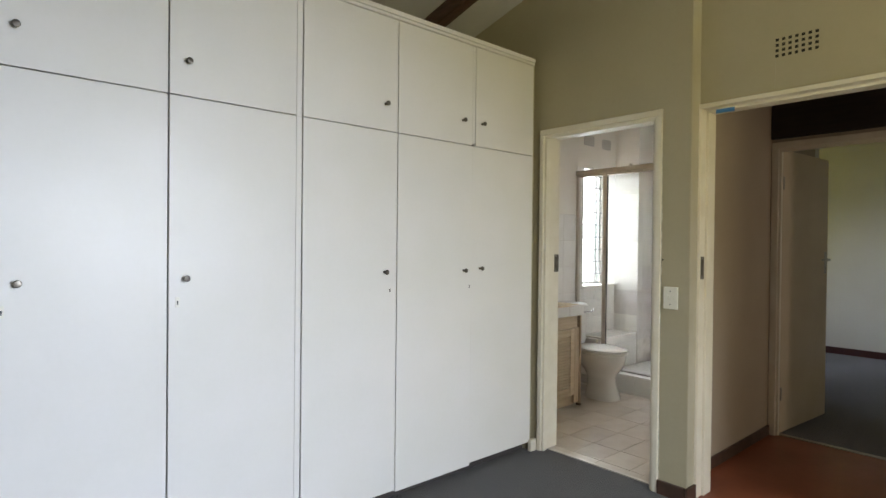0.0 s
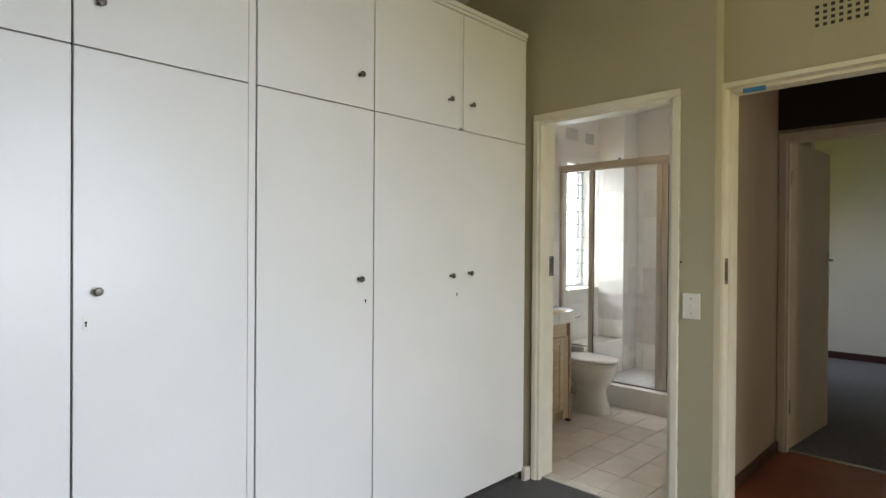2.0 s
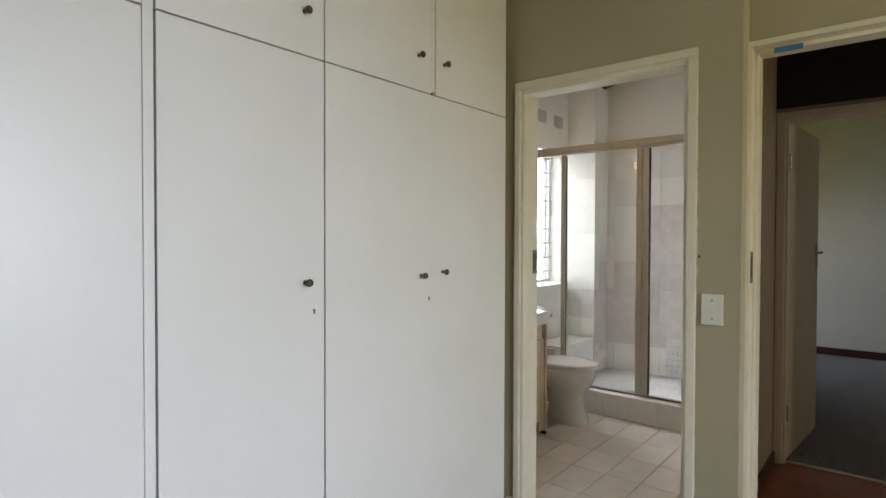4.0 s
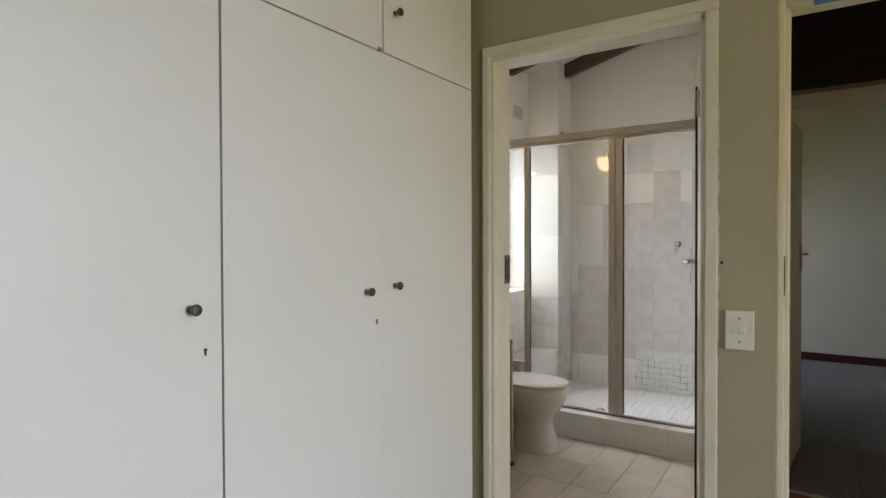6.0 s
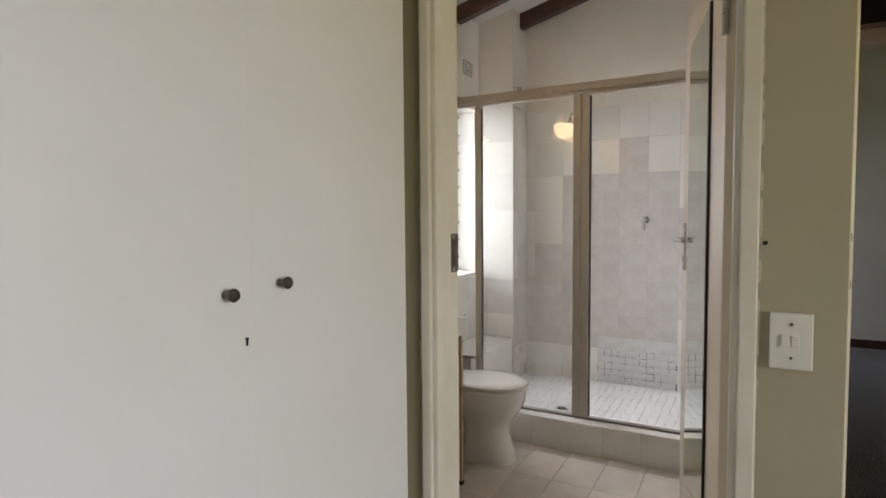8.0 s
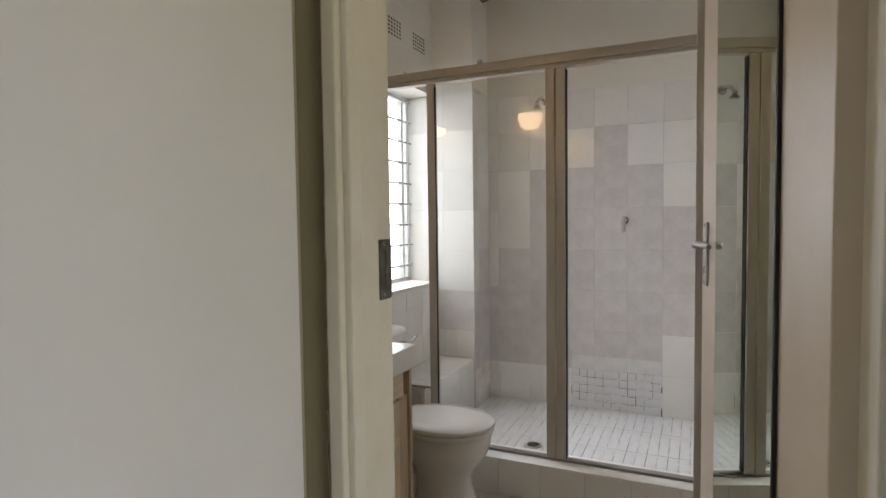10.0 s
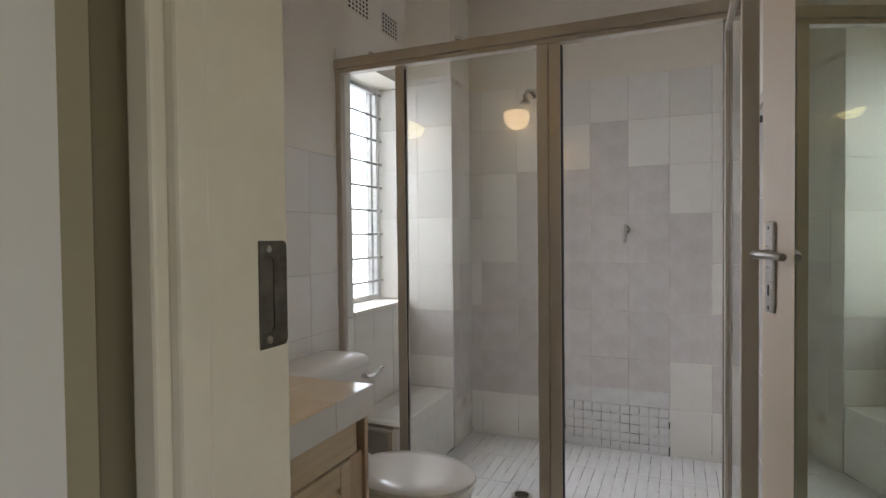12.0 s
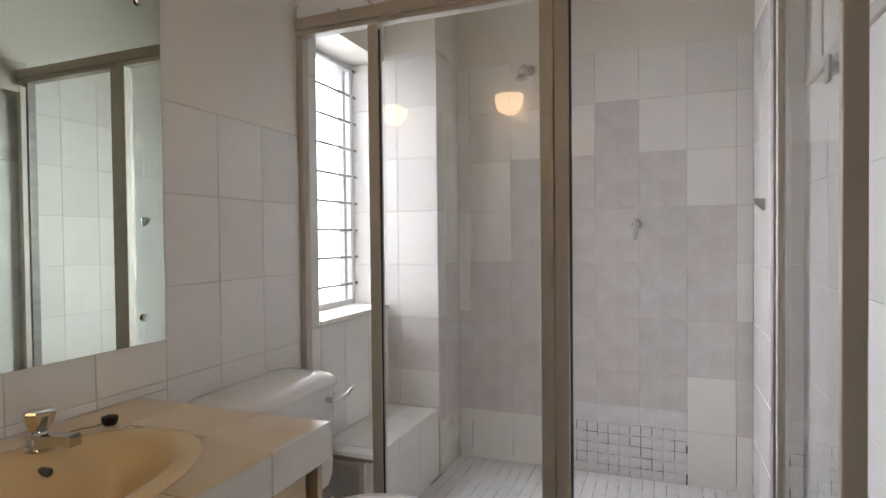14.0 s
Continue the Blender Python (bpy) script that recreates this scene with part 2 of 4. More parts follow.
def tube(bm, pts, r, segs=12):
    pts = [Vector(p) for p in pts]
    rings = []
    for i, p in enumerate(pts):
        d = (pts[min(i + 1, len(pts) - 1)] - pts[max(i - 1, 0)]).normalized()
        side = d.cross(Vector((0, 0, 1)) if abs(d.z) < 0.9 else Vector((1, 0, 0))).normalized()
        up = side.cross(d)
        rr = r[i] if isinstance(r, (list, tuple)) else r
        rings.append([p + side * rr * math.cos(2 * math.pi * k / segs) + up * rr * math.sin(2 * math.pi * k / segs) for k in range(segs)])
    return loft(bm, rings)


def thing(name, at, label, category, group="", turn=0.0):
    ob = new(name)
    ob.empty_display_size = 0.1
    ob.matrix_world = pose(*at, 0, 0, turn)
    ORIGIN[ob] = Vector(at)
    return tagged(ob, label, category, group)


def part(name, bm, material, parent=None, label="", local=False, smooth=False, kind="", category=""):
    """Links a bmesh as one mesh object under a thing or a part. Coordinates are the world's, or local ones."""
    bmesh.ops.recalc_face_normals(bm, faces=bm.faces)
    me = bpy.data.meshes.new(name)
    if parent is not None and not local:
        bmesh.ops.translate(bm, verts=bm.verts, vec=-ORIGIN[parent])
    bm.to_mesh(me)
    bm.free()
    for mm in (material if isinstance(material, (list, tuple)) else [material]):
        me.materials.append(mm)
    if smooth:
        for p in me.polygons:
            p.use_smooth = True
        me.set_sharp_from_angle(angle=radians(35))
    ob = new(name, me)
    ob.parent = parent
    ORIGIN[ob] = ORIGIN[parent] if parent is not None else Vector((0, 0, 0))
    return tagged(ob, label, category, "", kind)


def B(*boxes, bevel=0.0):
    bm = bmesh.new()
    for b in boxes:
        box(bm, *b, bevel=bevel)
    return bm


RIDGE_Y, EAVE_Y, EAVE_Z, PITCH = 0.3, 3.205, 2.76, 0.267


def roof(y):
    return EAVE_Z + PITCH * (EAVE_Y - RIDGE_Y - abs(y - RIDGE_Y))


def wall(name, xs, ys, hole=None, top=None, paint=None, mats=(WHITEWALL,), label="", across="x"):
    """A wall with real openings. hole: (a0, a1, z0, z1) along its length; paint(centre, normal) gives the slot. The top follows the roof."""
    zs = [-0.02, 6.0] if top is None else [-0.02, top]
    holes = hole if isinstance(hole, list) else ([hole] if hole else [])
    xs, ys = list(xs), list(ys)
    along = xs if across == "y" else ys
    for h in holes:
        along += [h[0], h[1]]
        zs += [h[2], h[3]]
    if across == "x" and ys[0] < RIDGE_Y < ys[1]:
        ys.append(RIDGE_Y)
    xs, ys, zs = sorted(set(xs)), sorted(set(ys)), sorted(set(zs))

    def solid(i, j, k):
        if not (0 <= i < len(xs) - 1 and 0 <= j < len(ys) - 1 and 0 <= k < len(zs) - 1):
            return False
        a = (xs[i] + xs[i + 1]) / 2 if across == "y" else (ys[j] + ys[j + 1]) / 2
        c = (zs[k] + zs[k + 1]) / 2
        return not any(h[0] < a < h[1] and h[2] < c < h[3] for h in holes)

    bm, seen = bmesh.new(), {}

    def v(i, j, k):
        if (i, j, k) not in seen:
            z = zs[k] if zs[k] < 5.9 else roof(ys[j]) + 0.03
            seen[i, j, k] = bm.verts.new((xs[i], ys[j], z))
        return seen[i, j, k]

    for i, j, k in itertools.product(range(len(xs) - 1), range(len(ys) - 1), range(len(zs) - 1)):
        if not solid(i, j, k):
            continue
        for d, quad in (((-1, 0, 0), ((0, 0, 0), (0, 0, 1), (0, 1, 1), (0, 1, 0))), ((1, 0, 0), ((1, 0, 0), (1, 1, 0), (1, 1, 1), (1, 0, 1))),
                        ((0, -1, 0), ((0, 0, 0), (1, 0, 0), (1, 0, 1), (0, 0, 1))), ((0, 1, 0), ((0, 1, 0), (0, 1, 1), (1, 1, 1), (1, 1, 0))),
                        ((0, 0, -1), ((0, 0, 0), (0, 1, 0), (1, 1, 0), (1, 0, 0))), ((0, 0, 1), ((0, 0, 1), (1, 0, 1), (1, 1, 1), (0, 1, 1)))):
            if solid(i + d[0], j + d[1], k + d[2]):
                continue
            f = bm.faces.new([v(i + a, j + b, k + c) for a, b, c in quad])
            if paint:
                f.material_index = paint(f.calc_center_median(), d)
    me_ob = part(name, bm, list(mats), None, label, kind="structure")
    return me_ob


# ---- the house ----
NORTH_OUT = 3.45
WIN_B = (4.78, 5.37, 0.905, 2.12)
wall("wall_north", (-2.4, 2.94, 5.7, 8.6), (3.205, NORTH_OUT), [WIN_B, (6.55, 7.35, 0.95, 2.1)], across="y", mats=(WHITEWALL, OUTSIDE, OLIVE, FARWALL),
     paint=lambda c, d: 1 if d[1] > 0 else (2 if c.x < 2.9 else (3 if c.x > 5.7 else 0)), label="white painted outer wall with a barred bathroom window")
# Passage and far room openings are added, out of view, for their lamps.
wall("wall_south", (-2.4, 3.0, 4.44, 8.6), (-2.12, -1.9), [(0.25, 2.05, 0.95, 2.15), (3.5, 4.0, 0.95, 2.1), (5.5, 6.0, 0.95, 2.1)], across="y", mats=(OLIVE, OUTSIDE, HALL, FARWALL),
     paint=lambda c, d: 1 if d[1] < 0 else (0 if c.x < 3 else (2 if c.x < 4.45 else 3)), label="olive grey bedroom wall with a wide window")
wall("wall_west", (-2.4, -2.2), (-1.9, 3.205), mats=(OLIVE, OUTSIDE), paint=lambda c, d: 1 if d[0] < 0 else 0, label="plain olive grey bedroom wall")
wall("wall_east", (8.4, 8.6), (-1.9, 3.205), mats=(FARWALL, OUTSIDE), paint=lambda c, d: 1 if d[0] > 0 else 0, label="pale wall of the room beyond the passage")
wall("wall_bedroom_bathroom", (2.865, 3.02), (1.243, 3.205), (1.405, 2.228, -0.02, 2.075), mats=(OLIVE, WHITEWALL, HALL),
     paint=lambda c, d: 0 if d[0] < 0 or (d[1] < 0 and c.y < 1.3) else 1, label="olive grey painted wall round the bathroom door")
wall("wall_bedroom_passage", (2.965, 3.09), (-1.9, 1.243), (0.37, 1.24, -0.02, 2.085), mats=(OLIVE, HALL),
     paint=lambda c, d: 0 if d[0] < 0 else 1, label="olive grey painted wall over the passage door")
wall("wall_passage", (3.02, 3.93), (1.355, 1.43), across="y", mats=(HALL, WHITEWALL), paint=lambda c, d: 1 if d[1] > 0 else 0, label="beige passage wall by the bathroom door")
wall("wall_passage_end", (3.93, 4.5), (1.355, 1.56), across="y", mats=(HALL, WHITEWALL), paint=lambda c, d: 1 if d[1] > 0 else 0, label="beige passage wall")
wall("wall_bathroom_side", (4.5, 5.66), (1.43, 1.56), across="y", mats=(HALL, WHITEWALL), paint=lambda c, d: 1 if d[1] > 0 else 0, label="plastered wall beside the shower")
wall("wall_shower_back", (5.66, 5.77), (1.43, 3.205), mats=(WHITEWALL, FARWALL), paint=lambda c, d: 1 if d[0] > 0 or d[1] < 0 else 0, label="white wall behind the shower tiles")
wall("wall_pier", (5.37, 5.66), (2.935, 3.205), mats=(WHITEWALL,), label="white plastered pier beside the shower window")
wall("wall_far_room", (4.38, 4.5), (-1.9, 1.355), (0.47, 1.345, -0.02, 2.075), mats=(HALL, FARWALL), paint=lambda c, d: 0 if d[0] < 0 else 1, label="beige passage wall with a doorway")


def slab(name, x0, x1, y0, y1, material, label):
    """A ceiling that follows the roof's slope on both sides of the ridge."""
    bm = bmesh.new()
    ys = sorted({y0, y1, *([RIDGE_Y] if y0 < RIDGE_Y < y1 else [])})
    rings = [[(x, y, roof(y) + h) for x, h in ((x0, 0), (x1, 0), (x1, 0.12), (x0, 0.12))] for y in ys]
    loft(bm, rings)
    return part(name, bm, material, None, label, kind="structure")


slab("ceiling_bedroom", -2.4, 2.94, -2.12, 3.45, CEILING, "sloping white boarded bedroom ceiling")
slab("ceiling_bathroom", 2.94, 5.72, 1.46, 3.45, CEILING, "sloping white boarded bathroom ceiling")
slab("ceiling_passage", 2.94, 4.44, -2.12, 1.46, DARKWOOD, "dark stained boarded passage ceiling")
slab("ceiling_far_room", 4.44, 5.72, -2.12, 1.46, CEILING, "sloping white ceiling by the doorway")
slab("ceiling_far_room_2", 5.72, 8.6, -2.12, 3.45, CEILING, "sloping white ceiling of the far room")

part("floor_bedroom", B((-2.4, 2.93, -2.12, 3.205, -0.2, 0.0)), CARPET, None, "charcoal looped carpet", kind="structure")
part("floor_bathroom", B((2.93, 5.66, 1.432, 3.205, -0.2, -0.006)), GROUT, None, "screed and grout under the bathroom tiles", kind="structure")
part("floor_passage", B((2.93, 4.43, -2.12, 1.432, -0.2, 0.0)), REDFLOOR, None, "polished brick-red passage floor", kind="structure")
part("floor_far_room", B((4.43, 8.6, -2.12, 1.5, -0.2, 0.0), (5.7, 8.6, 1.5, 3.3, -0.2, 0.0)), BLUECARPET, None, "slate blue carpet of the far room", kind="structure")
part("ground", B((-60, 70, -60, 70, -0.6, -0.3)), GRASS, None, "mown lawn round the house", kind="structure")
part("threshold_far_room", B((4.41, 4.45, 0.47, 1.30, -0.01, 0.006), bevel=0.002), STEEL, None, "worn metal strip under the doorway", kind="structure")
part("threshold_bathroom", B((2.925, 2.95, 1.44, 2.19, -0.01, 0.005), bevel=0.002), GROUT, None, "pale strip between carpet and tiles", kind="structure")

# ---- rafters ----


def rafter(x0, x1, y0, y1, label, depth=0.105):
    t = thing("ceiling_beam", ((x0 + x1) / 2, y0, roof(y0) - depth), label, "beam", "ceiling beams")
    bm = bmesh.new()
    ys = sorted({y0, y1, *([RIDGE_Y] if y0 < RIDGE_Y < y1 else [])})
    b = 0.008
    rings = [[(x, y, roof(y) - h) for x, h in ((x0, -0.02), (x0, depth - b), (x0 + b, depth), (x1 - b, depth), (x1, depth - b), (x1, -0.02))] for y in ys]
    loft(bm, rings)
    part("beam", bm, BEAM, t)
    return t


for x in (-1.79, -0.42, 0.955, 2.383):
    rafter(x, x + 0.085, -1.88, 3.19, "dark brown stained rafter under the bedroom ceiling")
rafter(4.97, 5.045, 1.565, 3.19, "dark brown stained rafter over the shower front")
rafter(5.50, 5.575, 1.565, 2.93, "dark brown stained rafter along the shower's back wall")
rafter(4.15, 4.225, 1.565, 3.19, "dark brown stained rafter over the toilet")
part("trim_fascia", B((4.345, 4.378, -1.88, 1.352, 2.102, 2.95), bevel=0.004), DARKWOOD, None, "near-black timber board above the far doorway", kind="structure")

# ---- skirtings and trims ----
part("baseboard_nib", B((2.848, 2.864, 1.248, 1.398, 0, 0.075), (2.848, 2.96, 1.2285, 1.2425, 0, 0.075), bevel=0.003), SKIRT, None, "dark brown skirting on the narrow wall", kind="structure")
part("baseboard_passage", B((3.09, 4.365, 1.34, 1.354, 0, 0.07), bevel=0.003), SKIRT, None, "dark brown skirting along the passage", kind="structure")
part("baseboard_far_room", B((8.384, 8.399, -1.9, 3.2, 0, 0.085), (5.771, 5.785, 1.43, 3.2, 0, 0.085), bevel=0.003), MAROON, None, "maroon skirting in the far room", kind="structure")
# Thin sheet in a paler olive over the whole return face.
part("trim_wall_corner", B((2.868, 2.963, 1.2405, 1.2425, 0.08, 3.2)), OLIVELIGHT, None, "paler olive sheet on the wall corner's return face", kind="structure")
part("trim_wardrobe_filler", B((2.8155, 2.8635, 2.285, 2.40, 0.0, 2.53)), OLIVE, None, "olive grey strip between wardrobe and wall", kind="structure")
part("trim_wardrobe_block", B((2.80, 2.853, 2.2265, 2.254, 0.0, 0.075), bevel=0.003), TRIM, None, "cream painted block at the wardrobe's foot", kind="structure")


def door_frame(name, face, back, y0, y1, top, label, lip=0.055, material=TRIM, trim=0.0):
    """A pressed steel frame: outer face, a step, and the lining through the wall."""
    bm = bmesh.new()
    for a, b in ((y0, y0 + lip), (y1 - lip, y1 - trim)):
        box(bm, face, face + 0.03, a, b, 0, top - lip, 0.004)
    box(bm, face, face + 0.03, y0, y1 - trim, top - lip + 0.0005, top, 0.004)
    s = lip * 0.62
    for a, b in ((y0 + lip - s, y0 + lip + 0.001), (y1 - lip - 0.001, y1 - lip + s)):
        box(bm, face + 0.012, back, a, b, 0, top - lip, 0.003)
    box(bm, face + 0.012, back, y0 + lip - s, y1 - lip + s, top - lip - 0.006, top - lip + s * 0.6, 0.003)
    w = 0.012
    for a, b in ((y0 + lip, y0 + lip + 0.016), (y1 - lip - 0.016, y1 - lip)):
        box(bm, face + 0.013, face + 0.048, a, b, 0, top - lip - 0.0065, 0.004)
    box(bm, face + 0.013, face + 0.048, y0 + lip, y1 - lip, top - lip - 0.022, top - lip - 0.003, 0.004)
    ob = part(name, bm, material, None, label, kind="structure")
    return ob


door_frame("door_frame_bathroom", 2.853, 3.028, 1.398, 2.232, 2.08, "cream gloss steel door frame with worn edges", lip=0.036, trim=0.006)
bm = bmesh.new()
for a, b in ((0.36, 0.3815), (1.2275, 1.249)):
    box(bm, 2.95, 3.012, a, b, 0, 2.0675, 0.003)
box(bm, 2.95, 3.012, 0.36, 1.249, 2.068, 2.09, 0.003)
for a, b in ((0.362, 0.394), (1.215, 1.247)):
    box(bm, 3.0125, 3.10, a, b, 0, 2.0545, 0.004)
box(bm, 3.0125, 3.10, 0.362, 1.247, 2.055, 2.088, 0.004)
part("door_frame_passage", bm, TRIM, None, "cream gloss steel door frame with a strip of blue tape", kind="structure")
door_frame("door_frame_far_room", 4.366, 4.515, 0.455, 1.352, 2.08, "beige gloss steel door frame", lip=0.045, material=TRIM)


def ragged(name, x, y, z0, z1, wide, seed, label):
    """Chipped paint and filler along the frame's edge: an uneven thin strip."""
    rnd = random.Random(seed)
    bm = bmesh.new()
    n = int((z1 - z0) / 0.012)
    front, rear = [], []
    for i in range(n + 1):
        z = z0 + (z1 - z0) * i / n
        w = wide * (0.45 + 0.3 * math.sin(z * 5 + seed) + 0.3 * rnd.random() ** 2)
        front.append((z, w))
    for (za, wa), (zb, wb) in zip(front, front[1:]):
        q = [bm.verts.new(p) for p in ((x, y, za), (x, y + wa, za), (x, y + wb, zb), (x, y, zb))]
        r = [bm.verts.new((p.co.x + 0.0015, p.co.y, p.co.z)) for p in q]
        bm.faces.new(q)
        for i in range(4):
            bm.faces.new((q[i], q[(i + 1) % 4], r[(i + 1) % 4], r[i]))
    return part(name, bm, CHIPPED, None, label, kind="structure")


ragged("trim_chips_1", 2.8632, 1.3975, 0.08, 2.08, -0.006, 1, "chipped paint beside the bathroom door frame")
ragged("trim_chips_2", 2.8632, 2.2265, 0.08, 2.08, 0.009, 2, "chipped paint beside the bathroom door frame")
ragged("trim_chips_3", 2.9485, 1.2495, 0.02, 2.08, -0.007, 3, "flaking paint on the passage door frame's edge")

crack = [(2.8635, 2.2355 + 0.002 * math.sin(k * 1.9) + 0.0012 * math.sin(k * 4.3), 0.28 + k * 0.035) for k in range(21)]
part("trim_paint_crack", tube(bmesh.new(), crack, [0.0007 + 0.0006 * abs(math.sin(k * 2.3)) for k in range(21)], 6), TRIM, None, "hairline crack of pale paint beside the door frame", kind="structure")

tape = thing("masking_tape", (2.948, 1.10, 2.045), "short strip of blue masking tape stuck on the door frame", "tape")
part("strip", B((2.9475, 2.949, 1.062, 1.154, 2.027, 2.048)), BLUETAPE, tape)

# ---- wardrobe ----
WY = 2.248
wr = thing("built_in_wardrobe", (1.0, WY, 0), "built-in wardrobe with white painted flush doors and small steel knobs", "wardrobe")
# Near-black carcass: the shade in the door joints is its colour.
part("carcass", B((-1.05, 2.809, WY + 0.021, WY + 0.62, 0.05, 2.52)), SHADOW_GAP, wr)
part("plinth", B((-1.05, 2.80, WY + 0.05, WY + 0.07, 0.0, 0.05)), PLINTH, wr, "dark recessed plinth")
part("top_trim", B((-1.07, 2.815, WY - 0.012, WY + 0.02, 2.512, 2.537), (-1.07, 2.815, WY - 0.006, WY + 0.02, 2.494, 2.511), bevel=0.004), WARDROBE, wr)
part("cover_board", B((-1.05, 2.809, WY + 0.03, WY + 0.62, 2.521, 2.535)), WARDROBE, wr)
for a, b, z0, z1 in ((1.153, 1.1805, 0.055, 2.493), (2.264, 2.286, 1.925, 2.493)):
    part("stile", B((a, b, WY + 0.003, WY + 0.02, z0, z1), bevel=0.002), WARDROBE, wr)


def knob_on(door, x, z, y=WY):
    bm = bmesh.new()
    lathe(bm, [(0.0075, -0.002), (0.0065, 0.004), (0.0055, 0.012), (0.0085, 0.018), (0.012, 0.021), (0.0128, 0.025), (0.0105, 0.029), (0.005, 0.030)], (x, y, z), "y", 20)
    k = part("knob", bm, OLDSTEEL, door, "small tarnished steel knob", smooth=True)


def key_on(door, x, z, plate, y=WY):
    if plate:
        bm = bmesh.new()
        box(bm, x - 0.008, x + 0.008, y - 0.0015, y + 0.001, z - 0.022, z + 0.018, 0.001)
        part("escutcheon", bm, PLASTIC, door, "small cream keyhole plate")
    # Black raised piece stands for the keyhole's shade; nothing is cut.
    bm = bmesh.new()
    lathe(bm, [(0.0035, 0.0), (0.0035, 0.003)], (x, y + 0.0005, z), "y", 12)
    box(bm, x - 0.0018, x + 0.0018, y - 0.0025, y + 0.0005, z - 0.012, z)
    part("keyhole", bm, BLACK, door)


G = 0.0012
rows = [  # x0, x1, lower knob x, upper knob x, keyhole x, plate, hidden lower joint
    (-1.04, -0.50, -0.56, -0.56, -0.54, True), (-0.50, 0.045, -0.43, -0.43, -0.46, True),
    (0.045, 0.613, 0.146, 0.141, 0.105, True), (0.6165, 1.1515, 0.678, 0.685, 0.650, True),
    (1.184, 1.7205, 1.643, 1.642, 1.678, False), (1.7235, 2.2625, 2.200, 2.183, 2.248, False), (2.2645, 2.811, 2.334, 2.341, None, False)]
for n, (x0, x1, kl, ku, key, plate) in enumerate(rows):
    z0 = (0.052, 0.052, 0.052, 0.052, 0.052, 0.043, 0.058)[n]
    lo = part("door", B((x0 + (G if n != 6 else 0.0), x1 - (G if n != 5 else -0.0018), WY, WY + 0.019, z0, 1.909), bevel=0.0018 if n < 5 else 0.0002), WARDROBE, wr, "tall flush door with a knob at hip height")
    knob_on(lo, kl, {5: 1.187, 6: 1.196}.get(n, 1.192))
    if key is not None:
        key_on(lo, key, 1.097 if n == 5 else 1.101, plate)
    ux0, ux1 = (x0, x1) if n < 5 else ((x0, 2.262) if n == 5 else (2.288, x1))
    up = part("upper_door", B((ux0 + G, ux1 - G, WY, WY + 0.019, 1.9135, 2.491), bevel=0.0018), WARDROBE, wr, "short flush door of the top cupboard")
    knob_on(up, ku, 2.048)

# ---- switch, wall vent ----
sw = thing("light_switch", (2.864, 1.3365, 1.064), "cream double light switch on the olive wall beside the bathroom door", "light switch")
part("plate", B((2.852, 2.8645, 1.298, 1.375, 1.004, 1.122), bevel=0.003), PLASTIC, sw)
for y in (1.329, 1.347):
    part("rocker", B((2.8475, 2.853, y - 0.0075, y + 0.0075, 1.052, 1.076), bevel=0.0015), PLASTIC, sw)
for z in (1.029, 1.099):
    bm = lathe(bmesh.new(), [(0.003, 0), (0.003, 0.0015), (0.002, 0.0025)], (2.8498, 1.3365, z), "x", 12)
    part("screw", bm, OLDSTEEL, sw)
s = thing("screw_eye", (2.862, 1.388, 1.266), "tiny dark screw head in the wall by the door frame", "screw")
part("head", lathe(bmesh.new(), [(0.005, -0.006), (0.004, 0.0)], (2.8645, 1.3865, 1.266), "x", 12), BLACK, s)


def air_brick(name, axis, c, a0, a1, z0, z1, nx, nz, material, label):
    """A grille of square holes; a black sheet behind it stands for their shade."""
    t = thing(name, ((c, (a0 + a1) / 2, z0) if axis == "x" else ((a0 + a1) / 2, c, z0)), label, "air vent", "air vents")
    da, dz = (a1 - a0) / nx, (z1 - z0) / nz
    bars, d = [], 0.0024
    fa, fz = (da * 0.235, dz * 0.225) if axis == "x" else (da * 0.19, dz * 0.18)
    for i in range(nx + 1):
        a = a0 + i * da
        bars.append((a - fa, a + fa, z0 - fz, z1 + fz))
    for k in range(nz + 1):
        z = z0 + k * dz
        for i in range(nx):
            bars.append((a0 + i * da + fa, a0 + (i + 1) * da - fa, z - fz, z + fz))
    if axis == "x":
        face, hole = B(*[(c - d, c - 0.0005, p, q, r, s) for p, q, r, s in bars]), B((c - 0.0014, c - 0.0004, a0, a1, z0, z1))
    else:
        face, hole = B(*[(p, q, c - d, c - 0.0005, r, s) for p, q, r, s in bars]), B((a0, a1, c - 0.0014, c - 0.0004, z0, z1))
    part("grille", face, material, t)
    part("backing", hole, BLACK, t, "black sheet painted as the vent's dark holes")


air_brick("air_vent", "x", 2.965, 0.698, 0.891, 2.248, 2.350, 7, 4, OLIVE, "air brick painted like the olive wall, with dark square holes")
air_brick("air_vent", "y", 3.205, 4.765, 4.955, 2.35, 2.455, 6, 5, WHITEWALL, "white painted air brick high on the bathroom wall")
air_brick("air_vent", "y", 3.205, 5.095, 5.26, 2.345, 2.45, 6, 5, WHITEWALL, "white painted air brick beside the shower window")
# Painted-over wire running down from the vent.
cable = thing("vent_wire", (2.964, 0.887, 2.17), "thin painted-over wire below the vent", "wire")
part("wire", tube(bmesh.new(), [(2.9645, 0.884, 2.244), (2.9645, 0.882, 2.19), (2.9645, 0.885, 2.13), (2.9645, 0.884, 2.092)], 0.001, 6), OLIVELIGHT, cable)

# ---- locks on the frames ----


